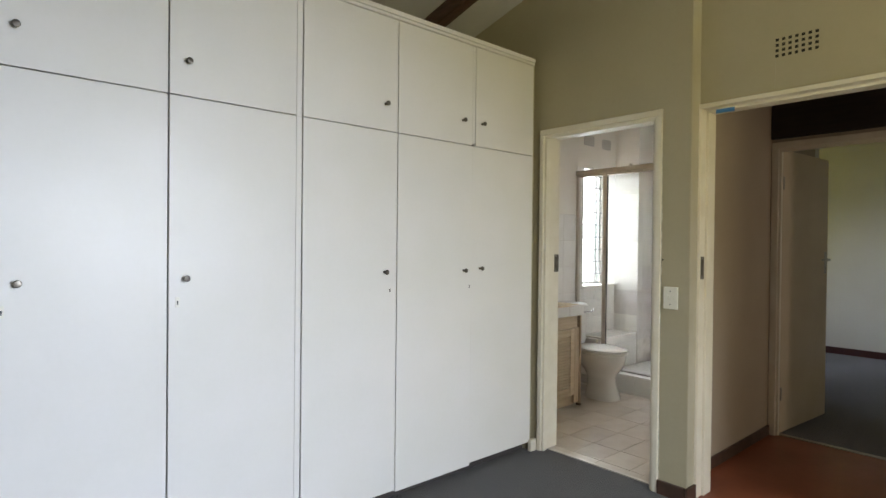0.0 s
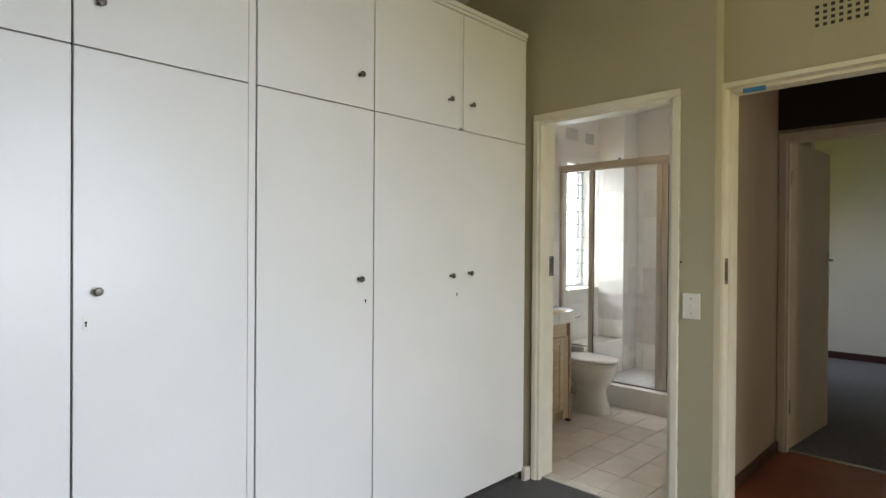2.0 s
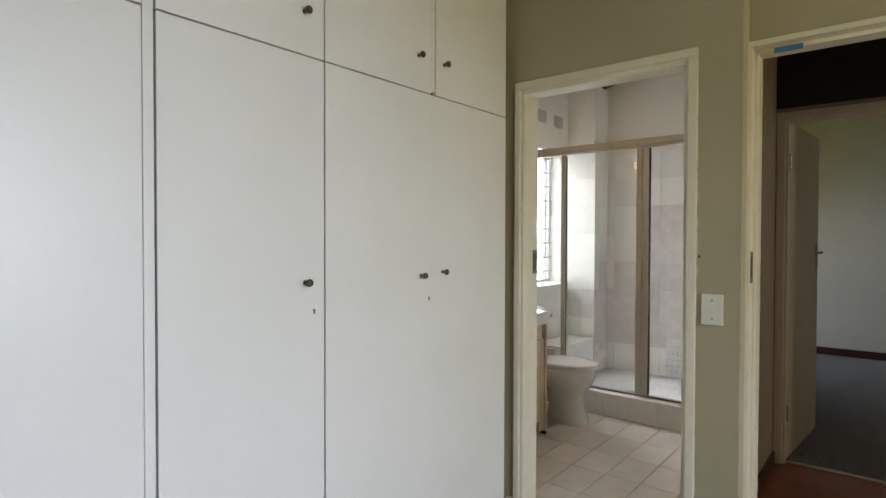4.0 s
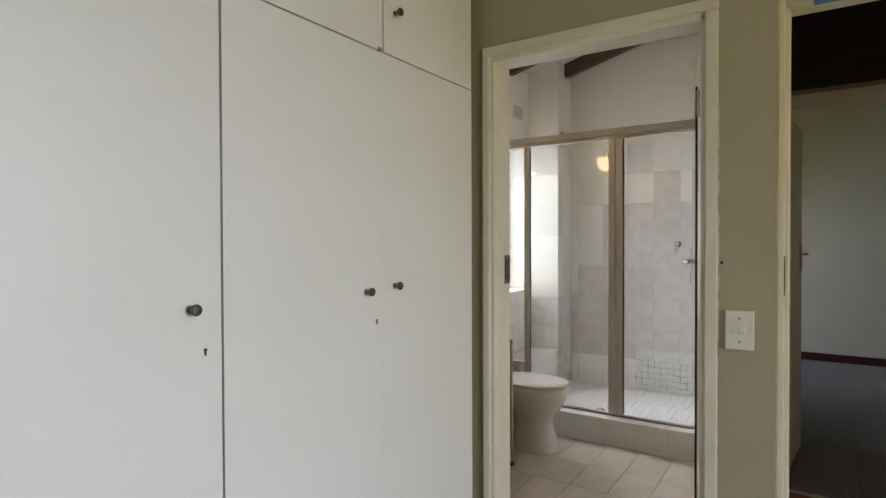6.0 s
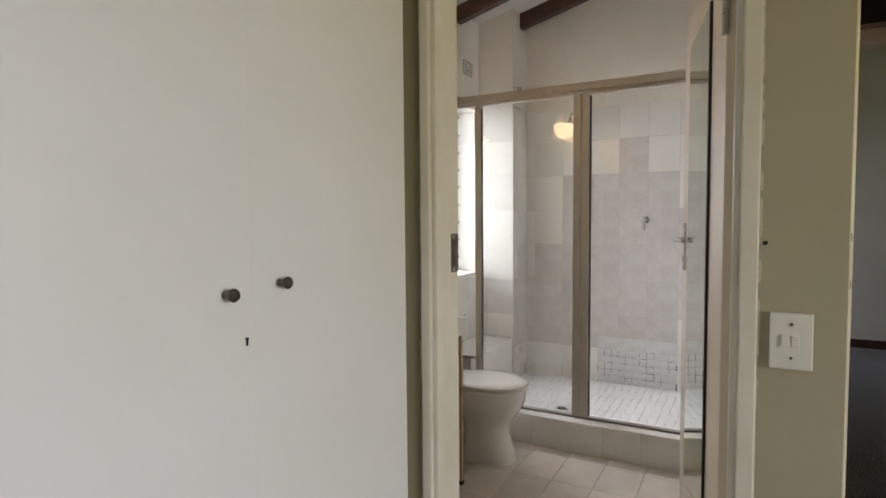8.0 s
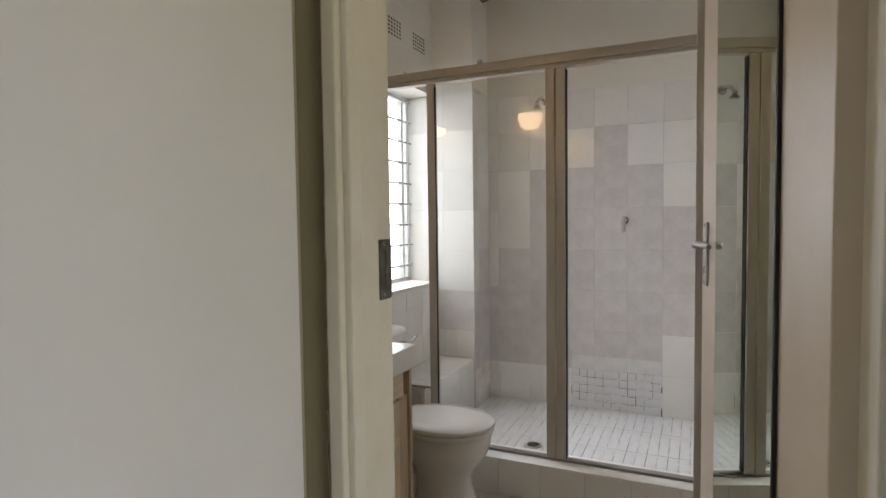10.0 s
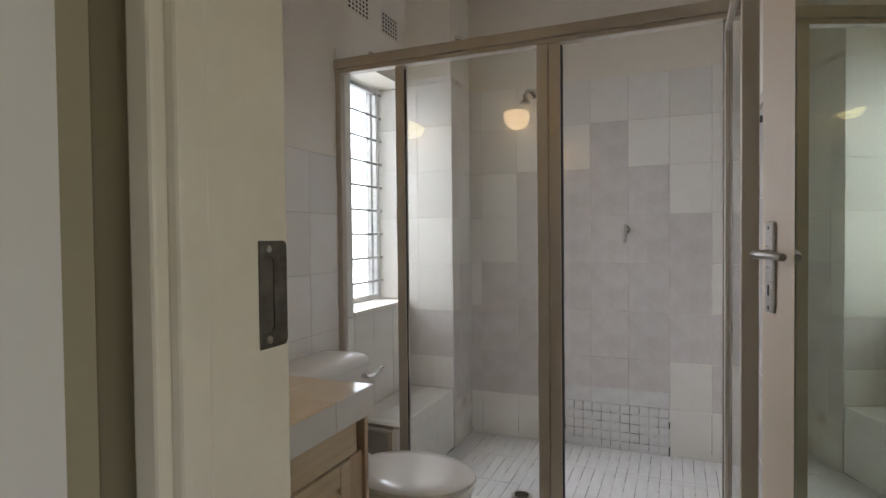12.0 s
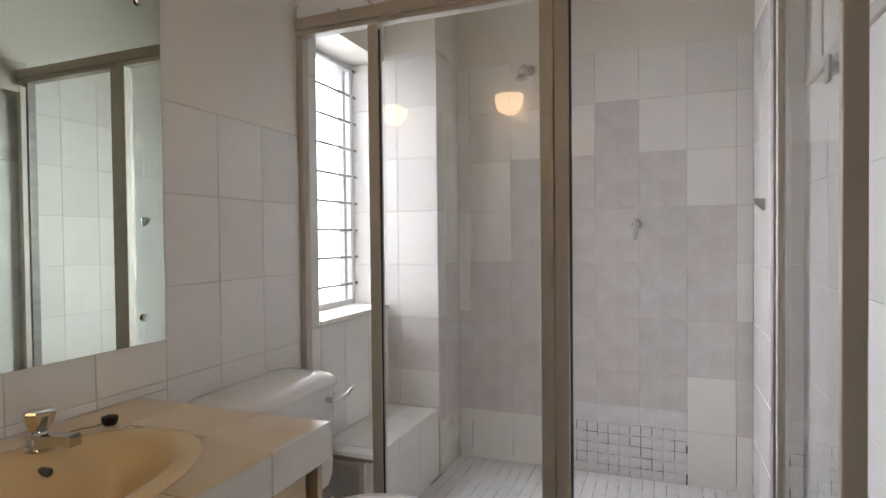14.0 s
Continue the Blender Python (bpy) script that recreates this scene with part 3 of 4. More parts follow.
def strike(x0, x1, y, z0, z1, side, label):
    t = thing("strike_plate", ((x0 + x1) / 2, y, z0), label, "strike plate")
    a, b = (y - 0.0025, y) if side < 0 else (y, y + 0.0025)
    zc = (z0 + z1) / 2
    w, r = x1 - x0, 0.006
    xs, h = x0 + w * 0.50, 0.018
    edge = [(x0, z0), (x1 - r, z0), (x1 - r * 0.3, z0 + r * 0.3), (x1, z0 + r), (x1, z1 - r), (x1 - r * 0.3, z1 - r * 0.3), (x1 - r, z1), (x0, z1), (x0, z1 - h), (xs - 0.003, z1 - h), (xs, z1 - h - 0.003), (xs, z0 + h + 0.003), (xs - 0.003, z0 + h), (x0, z0 + h)]
    part("plate", loft(bmesh.new(), [[(x, y_, z) for x, z in edge] for y_ in (a, b)]), OLDSTEEL, t)
    # Flat dark sheet, 1 mm thick, stands for the slot.
    part("recess", B((x0, xs, b - 0.001 if side < 0 else a, b if side < 0 else a + 0.001, z0 + h, z1 - h)), RECESS, t, "dark flat sheet for the wooden slot")
    for z in (z0 + 0.009, z1 - 0.009):
        part("screw", lathe(bmesh.new(), [(0.0045, 0), (0.0035, 0.0015)], (x0 + w * 0.3, a, z), "y", 12), STEEL, t)


strike(2.979, 3.022, 2.1945, 1.1615, 1.277, -1, "tarnished steel strike plate in the bathroom door frame")
strike(2.962, 2.998, 1.2272, 1.165, 1.285, -1, "tarnished steel strike plate in the passage door frame")

# ---- doors ----


def lever_set(leaf, u, v, z, side, label, material=STEEL, long=0.100, toward=-1):
    """Back plate, lever and keyhole on a leaf; local axes: u along the leaf, v its face."""
    s = side
    pl = part("back_plate", B((u - 0.019, u + 0.019, min(v, v + s * 0.007), max(v, v + s * 0.007), z - 0.112, z + 0.062), bevel=0.003), material, leaf, label, local=True)
    bm = bmesh.new()
    pts = [(u, v + s * 0.005, z), (u, v + s * 0.024, z), (u + toward * 0.010, v + s * 0.034, z), (u + toward * 0.045, v + s * 0.034, z + 0.002), (u + toward * long, v + s * 0.018, z - 0.002)]
    tube(bm, pts, [0.010, 0.009, 0.009, 0.0085, 0.007], 14)
    part("lever", bm, material, leaf, "curved steel lever handle", local=True, smooth=True)
    # Keyhole's shade as colour: a black disc and bar on the plate.
    bm = lathe(bmesh.new(), [(0.0045, 0), (0.0045, 0.001)], (u, v + s * 0.0075, z - 0.062), "y", 12)
    box(bm, u - 0.002, u + 0.002, v + s * 0.0075 - 0.001, v + s * 0.0075 + 0.001, z - 0.079, z - 0.062)
    part("keyhole", bm, BLACK, leaf, local=True)
    for zz in (z + 0.052, z - 0.102):
        part("screw", lathe(bmesh.new(), [(0.0038, -0.001), (0.003, 0.001)], (u, v + s * 0.0075, zz), "y", 10), OLDSTEEL, leaf, local=True)


ang = math.degrees(math.atan2(1.631 - 1.472, 3.80 - 3.012))
bd = thing("door_bathroom", (3.012, 1.472, 0.0), "open pinkish white door with a tall mirror and steel lever", "door", turn=ang)
leaf = part("leaf", B((0.0, 0.807, -0.040, 0.0, 0.012, 2.03), bevel=0.002), BATHDOOR, bd, local=True)
lever_set(bd, 0.752, 0.0, 1.238, 1, "tall brushed steel back plate")
lever_set(bd, 0.752, -0.040, 1.238, -1, "tall brushed steel back plate")
part("mirror", B((0.212, 0.636, 0.0005, 0.006, 0.32, 1.902), bevel=0.001), MIRROR, bd, "frameless tall mirror", local=True)
part("mirror_edge", B((0.203, 0.2115, 0.0005, 0.008, 0.318, 1.904), bevel=0.001), BLACK, bd, "dark edge strip of the mirror", local=True)
for z in (0.25, 1.75):
    part("hinge", lathe(bmesh.new(), [(0.008, 0), (0.008, 0.09)], (-0.006, 0.004, z), "z", 12), STEEL, bd, local=True)

d2 = thing("door_far_room", (4.425, 1.292, 0.0), "open beige flush door in the dark beyond the passage", "door", turn=math.degrees(math.atan2(1.218 - 1.29, 5.235 - 4.425)))
part("leaf", B((0.0, 0.812, 0.002, 0.042, 0.012, 2.035), bevel=0.002), HALLDOOR, d2, local=True)
lever_set(d2, 0.765, 0.002, 1.245, -1, "steel back plate")
lever_set(d2, 0.765, 0.042, 1.245, 1, "steel back plate")
for z in (0.25, 1.75):
    part("hinge", lathe(bmesh.new(), [(0.008, 0), (0.008, 0.09)], (-0.008, -0.004, z), "z", 12), STEEL, d2, local=True)

# ---- windows ----


def barred_window(name, x0, x1, y, z0, z1, bars, label, mullions=()):
    t = thing(name, ((x0 + x1) / 2, y, z0), label, "window")
    f = 0.028
    part("window_frame", B((x0, x0 + f, y - 0.02, y + 0.02, z0, z1), (x1 - f, x1, y - 0.02, y + 0.02, z0, z1), (x0 + f, x1 - f, y - 0.02, y + 0.02, z0, z0 + f), (x0 + f, x1 - f, y - 0.02, y + 0.02, z1 - f, z1), bevel=0.003), WINPAINT, t)
    edges = [x0 + f, *mullions, x1 - f]
    for m in mullions:
        part("mullion", B((m - 0.012, m + 0.012, y - 0.016, y + 0.016, z0 + f, z1 - f), bevel=0.002), WINPAINT, t)
    for a, b in zip(edges, edges[1:]):
        p = part("pane", B((a + 0.0125, b - 0.0125, y + 0.006, y + 0.010, z0 + f, z1 - f)), PANE, t)
        p.visible_shadow = False
    for k in range(bars):
        z = z0 + (z1 - z0) * (k + 0.8) / bars
        bm = tube(bmesh.new(), [(x0 + 0.002, y - 0.035, z), (x1 - 0.002, y - 0.035, z)], 0.0065, 8)
        part("bar", bm, BARPAINT, t)
    for x in (x0 + 0.03, x1 - 0.05):
        part("bar_post", B((x - 0.006, x + 0.006, y - 0.045, y - 0.041, z0 + 0.005, z1 - 0.005)), WINPAINT, t, "upright of the burglar bars")
    return t


barred_window("window_bathroom", 4.785, 5.365, 3.405, 0.925, 2.115, 9, "white steel window with horizontal burglar bars", mullions=(5.29,))
part("window_sill", B((4.783, 5.368, 3.195, 3.384, 0.905, 0.924), bevel=0.003), WHITEWALL, None, "white painted inner window sill", kind="structure")
barred_window("window_bedroom", 0.255, 2.045, -2.05, 0.955, 2.145, 8, "wide white steel bedroom window with burglar bars", mullions=(0.85, 1.45))
# Added window, out of view, for the lamp that brightens the passage.
barred_window("added_window_passage", 3.505, 3.995, -2.05, 0.955, 2.095, 8, "added, unseen white steel window at the passage's end")
# Added south window, out of view, for the lamp on the far door.
barred_window("added_window_far_room_south", 5.505, 5.995, -2.05, 0.955, 2.095, 8, "white steel window of the far room, out of view")
barred_window("window_far_room", 6.555, 7.345, 3.36, 0.955, 2.095, 8, "white steel window of the far room, out of view", mullions=(6.95,))
# ---- shower ----
sh = thing("shower_enclosure", (4.67, 2.3, 0.17), "champagne aluminium shower front with clear glass and its door standing open", "shower enclosure")
FX0, FX1 = 4.652, 4.690
part("header", B((4.640, 4.702, 1.575, 3.2035, 2.028, 2.072), bevel=0.004), BRONZE, sh, "wide head rail")
part("header_lip", B((4.648, 4.694, 1.575, 3.2035, 2.008, 2.0275), bevel=0.004), BRONZE, sh)
part("post", B((FX0, FX1, 3.176, 3.2035, 0.452, 2.0075), bevel=0.003), BRONZE, sh)
part("post", B((FX0, FX1, 2.862, 2.902, 0.185, 2.0075), bevel=0.003), BRONZE, sh)
part("post", B((FX0 - 0.006, FX1, 2.246, 2.290, 0.185, 2.0075), bevel=0.003), BRONZE, sh, "wide middle post")
part("post", B((FX0 - 0.002, FX1, 2.200, 2.2445, 0.185, 2.0075), bevel=0.003), BRONZE, sh, "wide middle post")
part("gasket", B((FX0 + 0.004, FX1 - 0.004, 2.1955, 2.1995, 0.19, 2.0)), RUBBER, sh, "black rubber gasket")
part("gasket", B((FX0 + 0.006, FX0 + 0.014, 2.858, 2.8615, 0.21, 1.99)), RUBBER, sh, "black rubber gasket")
part("wall_jamb", B((FX0, FX1, 1.633, 1.648, 0.185, 2.0075), bevel=0.002), DARKALU, sh, "ribbed grey wall jamb")
part("wall_jamb", B((FX0, FX1, 1.612, 1.6315, 0.185, 2.0075), bevel=0.002), DARKALU, sh, "ribbed grey wall jamb")
part("wall_jamb", B((FX0 + 0.012, FX1 - 0.004, 1.5675, 1.6105, 0.185, 2.0075), bevel=0.002), PLASTIC, sh, "pale filler strip")
part("sill_rail", B((FX0, FX1, 1.575, 2.861, 0.1715, 0.1845), bevel=0.002), DARKALU, sh, "bottom rail")
part("sill_rail", B((FX0, FX1, 2.903, 3.175, 0.443, 0.456), bevel=0.002), BRONZE, sh, "short rail on the ledge")
for y0, y1, z0 in ((2.902, 3.176, 0.456), (2.290, 2.862, 0.185)):
    p = part("glass_panel", B((4.669, 4.673, y0 - 0.004, y1 + 0.004, z0 - 0.003, 2.011)), GLASS, sh)
    p.visible_shadow = False
hx, hy, tx, ty = 4.648, 1.630, 4.025, 1.632
sd = part("door", bmesh.new(), BRONZE, sh, "glass door swung open on its hinge")
sd.location = Vector((hx, hy, 0)) - ORIGIN[sh]
sd.rotation_euler = (0, 0, math.atan2(ty - hy, tx - hx))
ORIGIN[sd] = Vector((hx, hy, 0))
DL = 0.645
_bm = B((0.0265, DL - 0.0455, -0.011, 0.011, 1.955, 1.985))
_bm.to_mesh(sd.data)
_bm.free()
part("bottom_rail", B((0.0265, DL - 0.0455, -0.011, 0.011, 0.20, 0.235), bevel=0.002), BRONZE, sd, local=True)
part("hinge_stile", B((0.0, 0.026, -0.013, 0.013, 0.20, 1.985), bevel=0.0025), BRONZE, sd, local=True)
part("lock_stile", B((DL - 0.022, DL + 0.0, -0.019, 0.019, 0.20, 1.985), bevel=0.003), BRONZE, sd, local=True)
part("lock_stile", B((DL - 0.045, DL - 0.0225, -0.013, 0.013, 0.20, 1.985), bevel=0.0025), BRONZE, sd, local=True)
p = part("door_glass", B((0.02, DL - 0.04, -0.003, 0.003, 0.23, 1.96)), GLASS, sd, local=True)
p.visible_shadow = False
for z in (0.3, 1.9):
    part("hinge", lathe(bmesh.new(), [(0.007, 0), (0.007, 0.05)], (-0.006, 0.0, z), "z", 12), CHROME, sd, local=True)
part("clip", B((4.64, 4.66, 2.60, 2.625, 2.0725, 2.09), bevel=0.003), CHROME, sh, "small chrome clip")
part("clip", B((4.655, 4.675, 3.02, 3.035, 2.0725, 2.088), bevel=0.003), CHROME, sh, "small chrome clip")

hob = part("shower_hob", B((4.585, 4.735, 1.56, 2.935, -0.006, 0.163)), GROUT, None, "low tiled kerb in front of the shower", kind="structure")
ledge = part("shower_ledge", B((4.652, 5.37, 2.944, 3.205, -0.006, 0.430)), GROUT, None, "tiled bench under the shower window", kind="structure")
tray = part("shower_floor", B((4.7355, 5.6595, 1.5605, 2.9435, -0.006, 0.1082)), GROUT, None, "raised shower floor", kind="structure")
part("hob_edge", B((4.577, 4.745, 1.566, 2.862, 0.1635, 0.171), (4.577, 4.652, 2.863, 2.93, 0.1635, 0.171), bevel=0.002), TILE, hob, "narrow tiles on the kerb's top")
part("ledge_trim", B((4.640, 4.651, 2.930, 2.952, 0.172, 0.436), bevel=0.002), TRIM, ledge, "white corner strip")

DX, DY = 4.94, 2.436
drain = thing("floor_drain", (DX, DY, 0.1092), "round chrome drain grate in the shower floor", "drain")
part("rim", lathe(bmesh.new(), [(0.047, 0.0), (0.047, 0.0035), (0.036, 0.005)], (DX, DY, 0.1094), "z", 28), STEEL, drain, smooth=True)
part("grate", lathe(bmesh.new(), [(0.032, 0.0), (0.030, 0.003)], (DX, DY, 0.1146), "z", 24), OLDSTEEL, drain)

rose = thing("shower_rose", (5.655, 2.555, 2.06), "chrome shower arm with a swivel rose", "shower head")
part("flange", lathe(bmesh.new(), [(0.028, 0.0), (0.026, 0.006), (0.014, 0.012)], (5.642, 2.545, 2.075), "x", 20), CHROME, rose, smooth=True)
part("arm", tube(bmesh.new(), [(5.65, 2.545, 2.075), (5.60, 2.548, 2.085), (5.55, 2.553, 2.07), (5.525, 2.557, 2.045)], 0.011, 14), CHROME, rose, smooth=True)
part("rose", lathe(bmesh.new(), [(0.012, 0.05), (0.016, 0.035), (0.012, 0.028), (0.026, 0.012), (0.030, 0.0)], (5.52, 2.559, 2.0), "z", 22), CHROME, rose, smooth=True)

tapx = thing("shower_tap", (5.655, 2.045, 1.285), "chrome wall tap lever on the grey shower tiles", "tap")
part("flange", lathe(bmesh.new(), [(0.022, 0.0), (0.02, 0.012), (0.012, 0.016)], (5.635, 2.045, 1.305), "x", 20), CHROME, tapx, smooth=True)
part("stem", tube(bmesh.new(), [(5.65, 2.045, 1.305), (5.58, 2.046, 1.308)], 0.010, 12), STEEL, tapx, smooth=True)
part("lever", tube(bmesh.new(), [(5.585, 2.046, 1.328), (5.575, 2.047, 1.30), (5.572, 2.049, 1.25), (5.575, 2.05, 1.235)], [0.012, 0.013, 0.010, 0.008], 12), STEEL, tapx, smooth=True)

HX = 5.345
hk = thing("soap_hook", (HX, 1.575, 1.37), "small chrome wedge-shaped holder on the shower's side wall", "wall hook")
part("plate", B((HX - 0.020, HX + 0.020, 1.5665, 1.572, 1.345, 1.392), bevel=0.002), CHROME, hk)
bm = loft(bmesh.new(), [[(HX - 0.017, 1.572, 1.388), (HX + 0.017, 1.572, 1.388), (HX + 0.013, 1.572, 1.342), (HX - 0.013, 1.572, 1.342)], [(HX - 0.015, 1.604, 1.392), (HX + 0.015, 1.604, 1.392), (HX + 0.015, 1.604, 1.374), (HX - 0.015, 1.604, 1.374)]])
part("holder", bm, STEEL, hk)
hk2 = thing("robe_hook", (4.25, 1.575, 1.59), "small steel robe hook on the bathroom's side wall", "wall hook")
part("base", lathe(bmesh.new(), [(0.006, 0.04), (0.014, 0.012), (0.018, 0.0)], (4.25, 1.608, 1.588), "y", 18), OLDSTEEL, hk2, smooth=True)
part("head", B((4.234, 4.266, 1.606, 1.614, 1.560, 1.615), bevel=0.003), OLDSTEEL, hk2)
# Raised strip for the grey band along the tiles' top edge.
rail = thing("tile_top_strip", (3.9, 1.565, 1.64), "grey strip along the top of the side wall's tiles", "wall strip")
part("strip", B((3.935, 4.64, 1.5605, 1.575, 1.640, 1.672), bevel=0.003), BRONZE, rail)

# ---- toilet ----
tl = thing("toilet", (4.325, 2.75, 0), "white porcelain toilet with a low cistern and closed lid", "toilet")
cx = 4.305
rings = [oval(cx, *row) for row in ((2.505, 2.815, 0.122, 0.0, 40, 2.4), (2.507, 2.813, 0.121, 0.018, 40, 2.4), (2.518, 2.805, 0.113, 0.06, 40, 2.2), (2.535, 2.80, 0.104, 0.12), (2.543, 2.80, 0.101, 0.165), (2.538, 2.81, 0.105, 0.20),
         (2.518, 2.83, 0.119, 0.235), (2.490, 2.86, 0.139, 0.268), (2.468, 2.90, 0.156, 0.305), (2.456, 2.94, 0.168, 0.345), (2.452, 2.95, 0.173, 0.380), (2.458, 2.945, 0.169, 0.393))]
part("pan", loft(bmesh.new(), rings), PORCELAIN, tl, smooth=True)
part("seat", loft(bmesh.new(), [oval(cx, 2.448, 2.89, 0.175, 0.396), oval(cx, 2.440, 2.895, 0.182, 0.401), oval(cx, 2.442, 2.895, 0.180, 0.412), oval(cx, 2.450, 2.89, 0.172, 0.415)]), PLASTIC, tl, "white toilet seat", smooth=True)
part("lid", loft(bmesh.new(), [oval(cx, 2.448, 2.90, 0.174, 0.419), oval(cx, 2.437, 2.90, 0.184, 0.423), oval(cx, 2.439, 2.90, 0.182, 0.434), oval(cx, 2.455, 2.893, 0.170, 0.442), oval(cx, 2.51, 2.86, 0.120, 0.447)]), PORCELAIN, tl, "white closed lid", smooth=True)
for x in (cx - 0.075, cx + 0.075):
    part("hinge", lathe(bmesh.new(), [(0.011, -0.018), (0.011, 0.018)], (x, 2.905, 0.425), "x", 14), PLASTIC, tl)


def rrect(x0, x1, y0, y1, z, r=0.03, n=5):
    pts = []
    for qx, qy, a0 in ((x1 - r, y1 - r, 0), (x0 + r, y1 - r, 90), (x0 + r, y0 + r, 180), (x1 - r, y0 + r, 270)):
        for i in range(n + 1):
            a = radians(a0 + 90 * i / n)
            pts.append((qx + r * math.cos(a), qy + r * math.sin(a), z))
    return pts


part("cistern", loft(bmesh.new(), [rrect(4.09, 4.555, 3.01, 3.203, 0.40), rrect(4.08, 4.565, 3.0, 3.203, 0.44), rrect(4.07, 4.572, 2.995, 3.203, 0.745)]), PORCELAIN, tl, smooth=True)
part("cistern_lid", loft(bmesh.new(), [rrect(4.062, 4.58, 2.985, 3.203, 0.748, 0.04), rrect(4.06, 4.582, 2.982, 3.203, 0.758, 0.04), rrect(4.063, 4.579, 2.986, 3.203, 0.772, 0.042), rrect(4.075, 4.567, 3.000, 3.201, 0.787, 0.045), rrect(4.10, 4.542, 3.025, 3.195, 0.796, 0.045), rrect(4.14, 4.50, 3.06, 3.18, 0.799, 0.04)]), PORCELAIN, tl, "rounded cistern lid", smooth=True)
part("neck", B((4.245, 4.365, 2.72, 3.19, 0.17, 0.385), bevel=0.03), PORCELAIN, tl)
part("flush_lever", tube(bmesh.new(), [(4.51, 2.998, 0.705), (4.51, 2.972, 0.705), (4.525, 2.962, 0.704), (4.57, 2.955, 0.710), (4.605, 2.953, 0.725)], [0.012, 0.010, 0.009, 0.008, 0.006], 12), CHROME, tl, "chrome flush lever", smooth=True)

# ---- vanity ----
CX0, CX1, CY0, CY1, CZ = 3.025, 3.957, 2.622, 3.2, 0.845
vn = thing("vanity_cabinet", (3.5, 2.66, 0), "limed pine vanity cabinet with louvred doors under the basin", "cabinet")
part("top_rail", B((3.03, 3.905, 2.652, 2.672, 0.655, 0.752), bevel=0.003), LOUVREWOOD, vn)
part("end_panel", B((3.930, 3.948, 2.640, 3.19, 0.02, 0.752), bevel=0.002), PALEWOOD, vn, "pine end panel with a worn foot")
part("post", B((3.862, 3.929, 2.650, 2.672, 0.03, 0.654), bevel=0.003), PALEWOOD, vn)
part("kick", B((3.03, 3.925, 2.70, 2.715, 0.0, 0.09)), LOUVREWOOD, vn)
part("foot", B((3.927, 3.951, 2.637, 2.675, 0.0, 0.0195), bevel=0.002), SKIRT, vn, "dark worn foot")
part("back_panel", B((3.03, 3.925, 2.70, 2.706, 0.09, 0.74)), LOUVREWOOD, vn)
for x0, x1 in ((3.462, 3.858), (3.062, 3.458)):
    dr = part("door", B((x0, x0 + 0.05, 2.645, 2.667, 0.10, 0.651), (x1 - 0.05, x1, 2.645, 2.667, 0.10, 0.651), (x0 + 0.0505, x1 - 0.0505, 2.646, 2.666, 0.10, 0.165), (x0 + 0.0505, x1 - 0.0505, 2.646, 2.666, 0.590, 0.651), bevel=0.003), LOUVREWOOD, vn, "louvred cabinet door")
    z = 0.180
    while z < 0.58:
        m = Matrix.Translation(((x0 + x1) / 2, 2.656, z)) @ Matrix.Rotation(radians(48), 4, "X")
        bm = bmesh.new()
        box(bm, -(x1 - x0 - 0.1) / 2, (x1 - x0 - 0.1) / 2, -0.0155, 0.0155, -0.0032, 0.0032, 0.0015, m)
        part("slat", bm, LOUVREWOOD, dr)
        z += 0.0232

top = thing("counter", (3.5, 2.9, 0.76), "cream tiled vanity counter with a white tiled edge", "counter")
BX, BY, BRX, BRY = 3.465, 2.895, 0.32, 0.22
part("slab", B((CX0, CX1 - 0.006, CY0 + 0.007, BY - BRY + 0.03, 0.757, CZ - 0.006), (CX0, CX1 - 0.006, BY + BRY - 0.03, CY1, 0.757, CZ - 0.006), (BX + BRX - 0.03, CX1 - 0.006, BY - BRY + 0.03, BY + BRY - 0.03, 0.757, CZ - 0.006), (CX0, BX - BRX + 0.03, BY - BRY + 0.03, BY + BRY - 0.03, 0.757, CZ - 0.006)), GROUT, top)

basin = thing("wash_basin", (BX, BY, 0.85), "cream yellow oval wash basin set into the tiled counter", "wash basin")


def ering(s, z, dx=0.0, dy=0.0, n=56):
    return [(BX + dx + (BRX + s) * math.cos(2 * math.pi * i / n), BY + dy + (BRY + s) * math.sin(2 * math.pi * i / n), z) for i in range(n)]


PROFILE = ((0.0, -0.004, 0), (0.003, 0.002, 0), (-0.001, 0.006, 0), (-0.012, 0.0085, 0), (-0.030, 0.0085, -0.004), (-0.048, 0.0045, -0.009), (-0.066, -0.005, -0.013), (-0.085, -0.019, -0.017), (-0.105, -0.038, -0.018), (-0.125, -0.060, -0.017), (-0.148, -0.082, -0.016), (-0.17, -0.098, -0.014), (-0.195, -0.108, -0.012))
bowl = loft(bmesh.new(), [ering(a, CZ + b, 0, c) for a, b, c in PROFILE], close=False)
bowl.verts.ensure_lookup_table()
bowl.faces.new(bowl.verts[-56:])
part("bowl", bowl, CREAMBOWL, basin, smooth=True)
part("overflow", lathe(bmesh.new(), [(0.0085, -0.012), (0.0085, 0.007), (0.006, 0.0085), (0.005, 0.005)], (3.577, 2.992, CZ - 0.020), "y", 18), OLDSTEEL, basin, smooth=True)
pl = thing("basin_plug", (3.655, 3.035, CZ), "black rubber basin plug lying on the rim", "plug")
part("plug", lathe(bmesh.new(), [(0.012, 0.0), (0.016, 0.006), (0.017, 0.018), (0.010, 0.021)], (3.765, 3.068, CZ + 0.001), "z", 20), BLACK, pl, smooth=True)
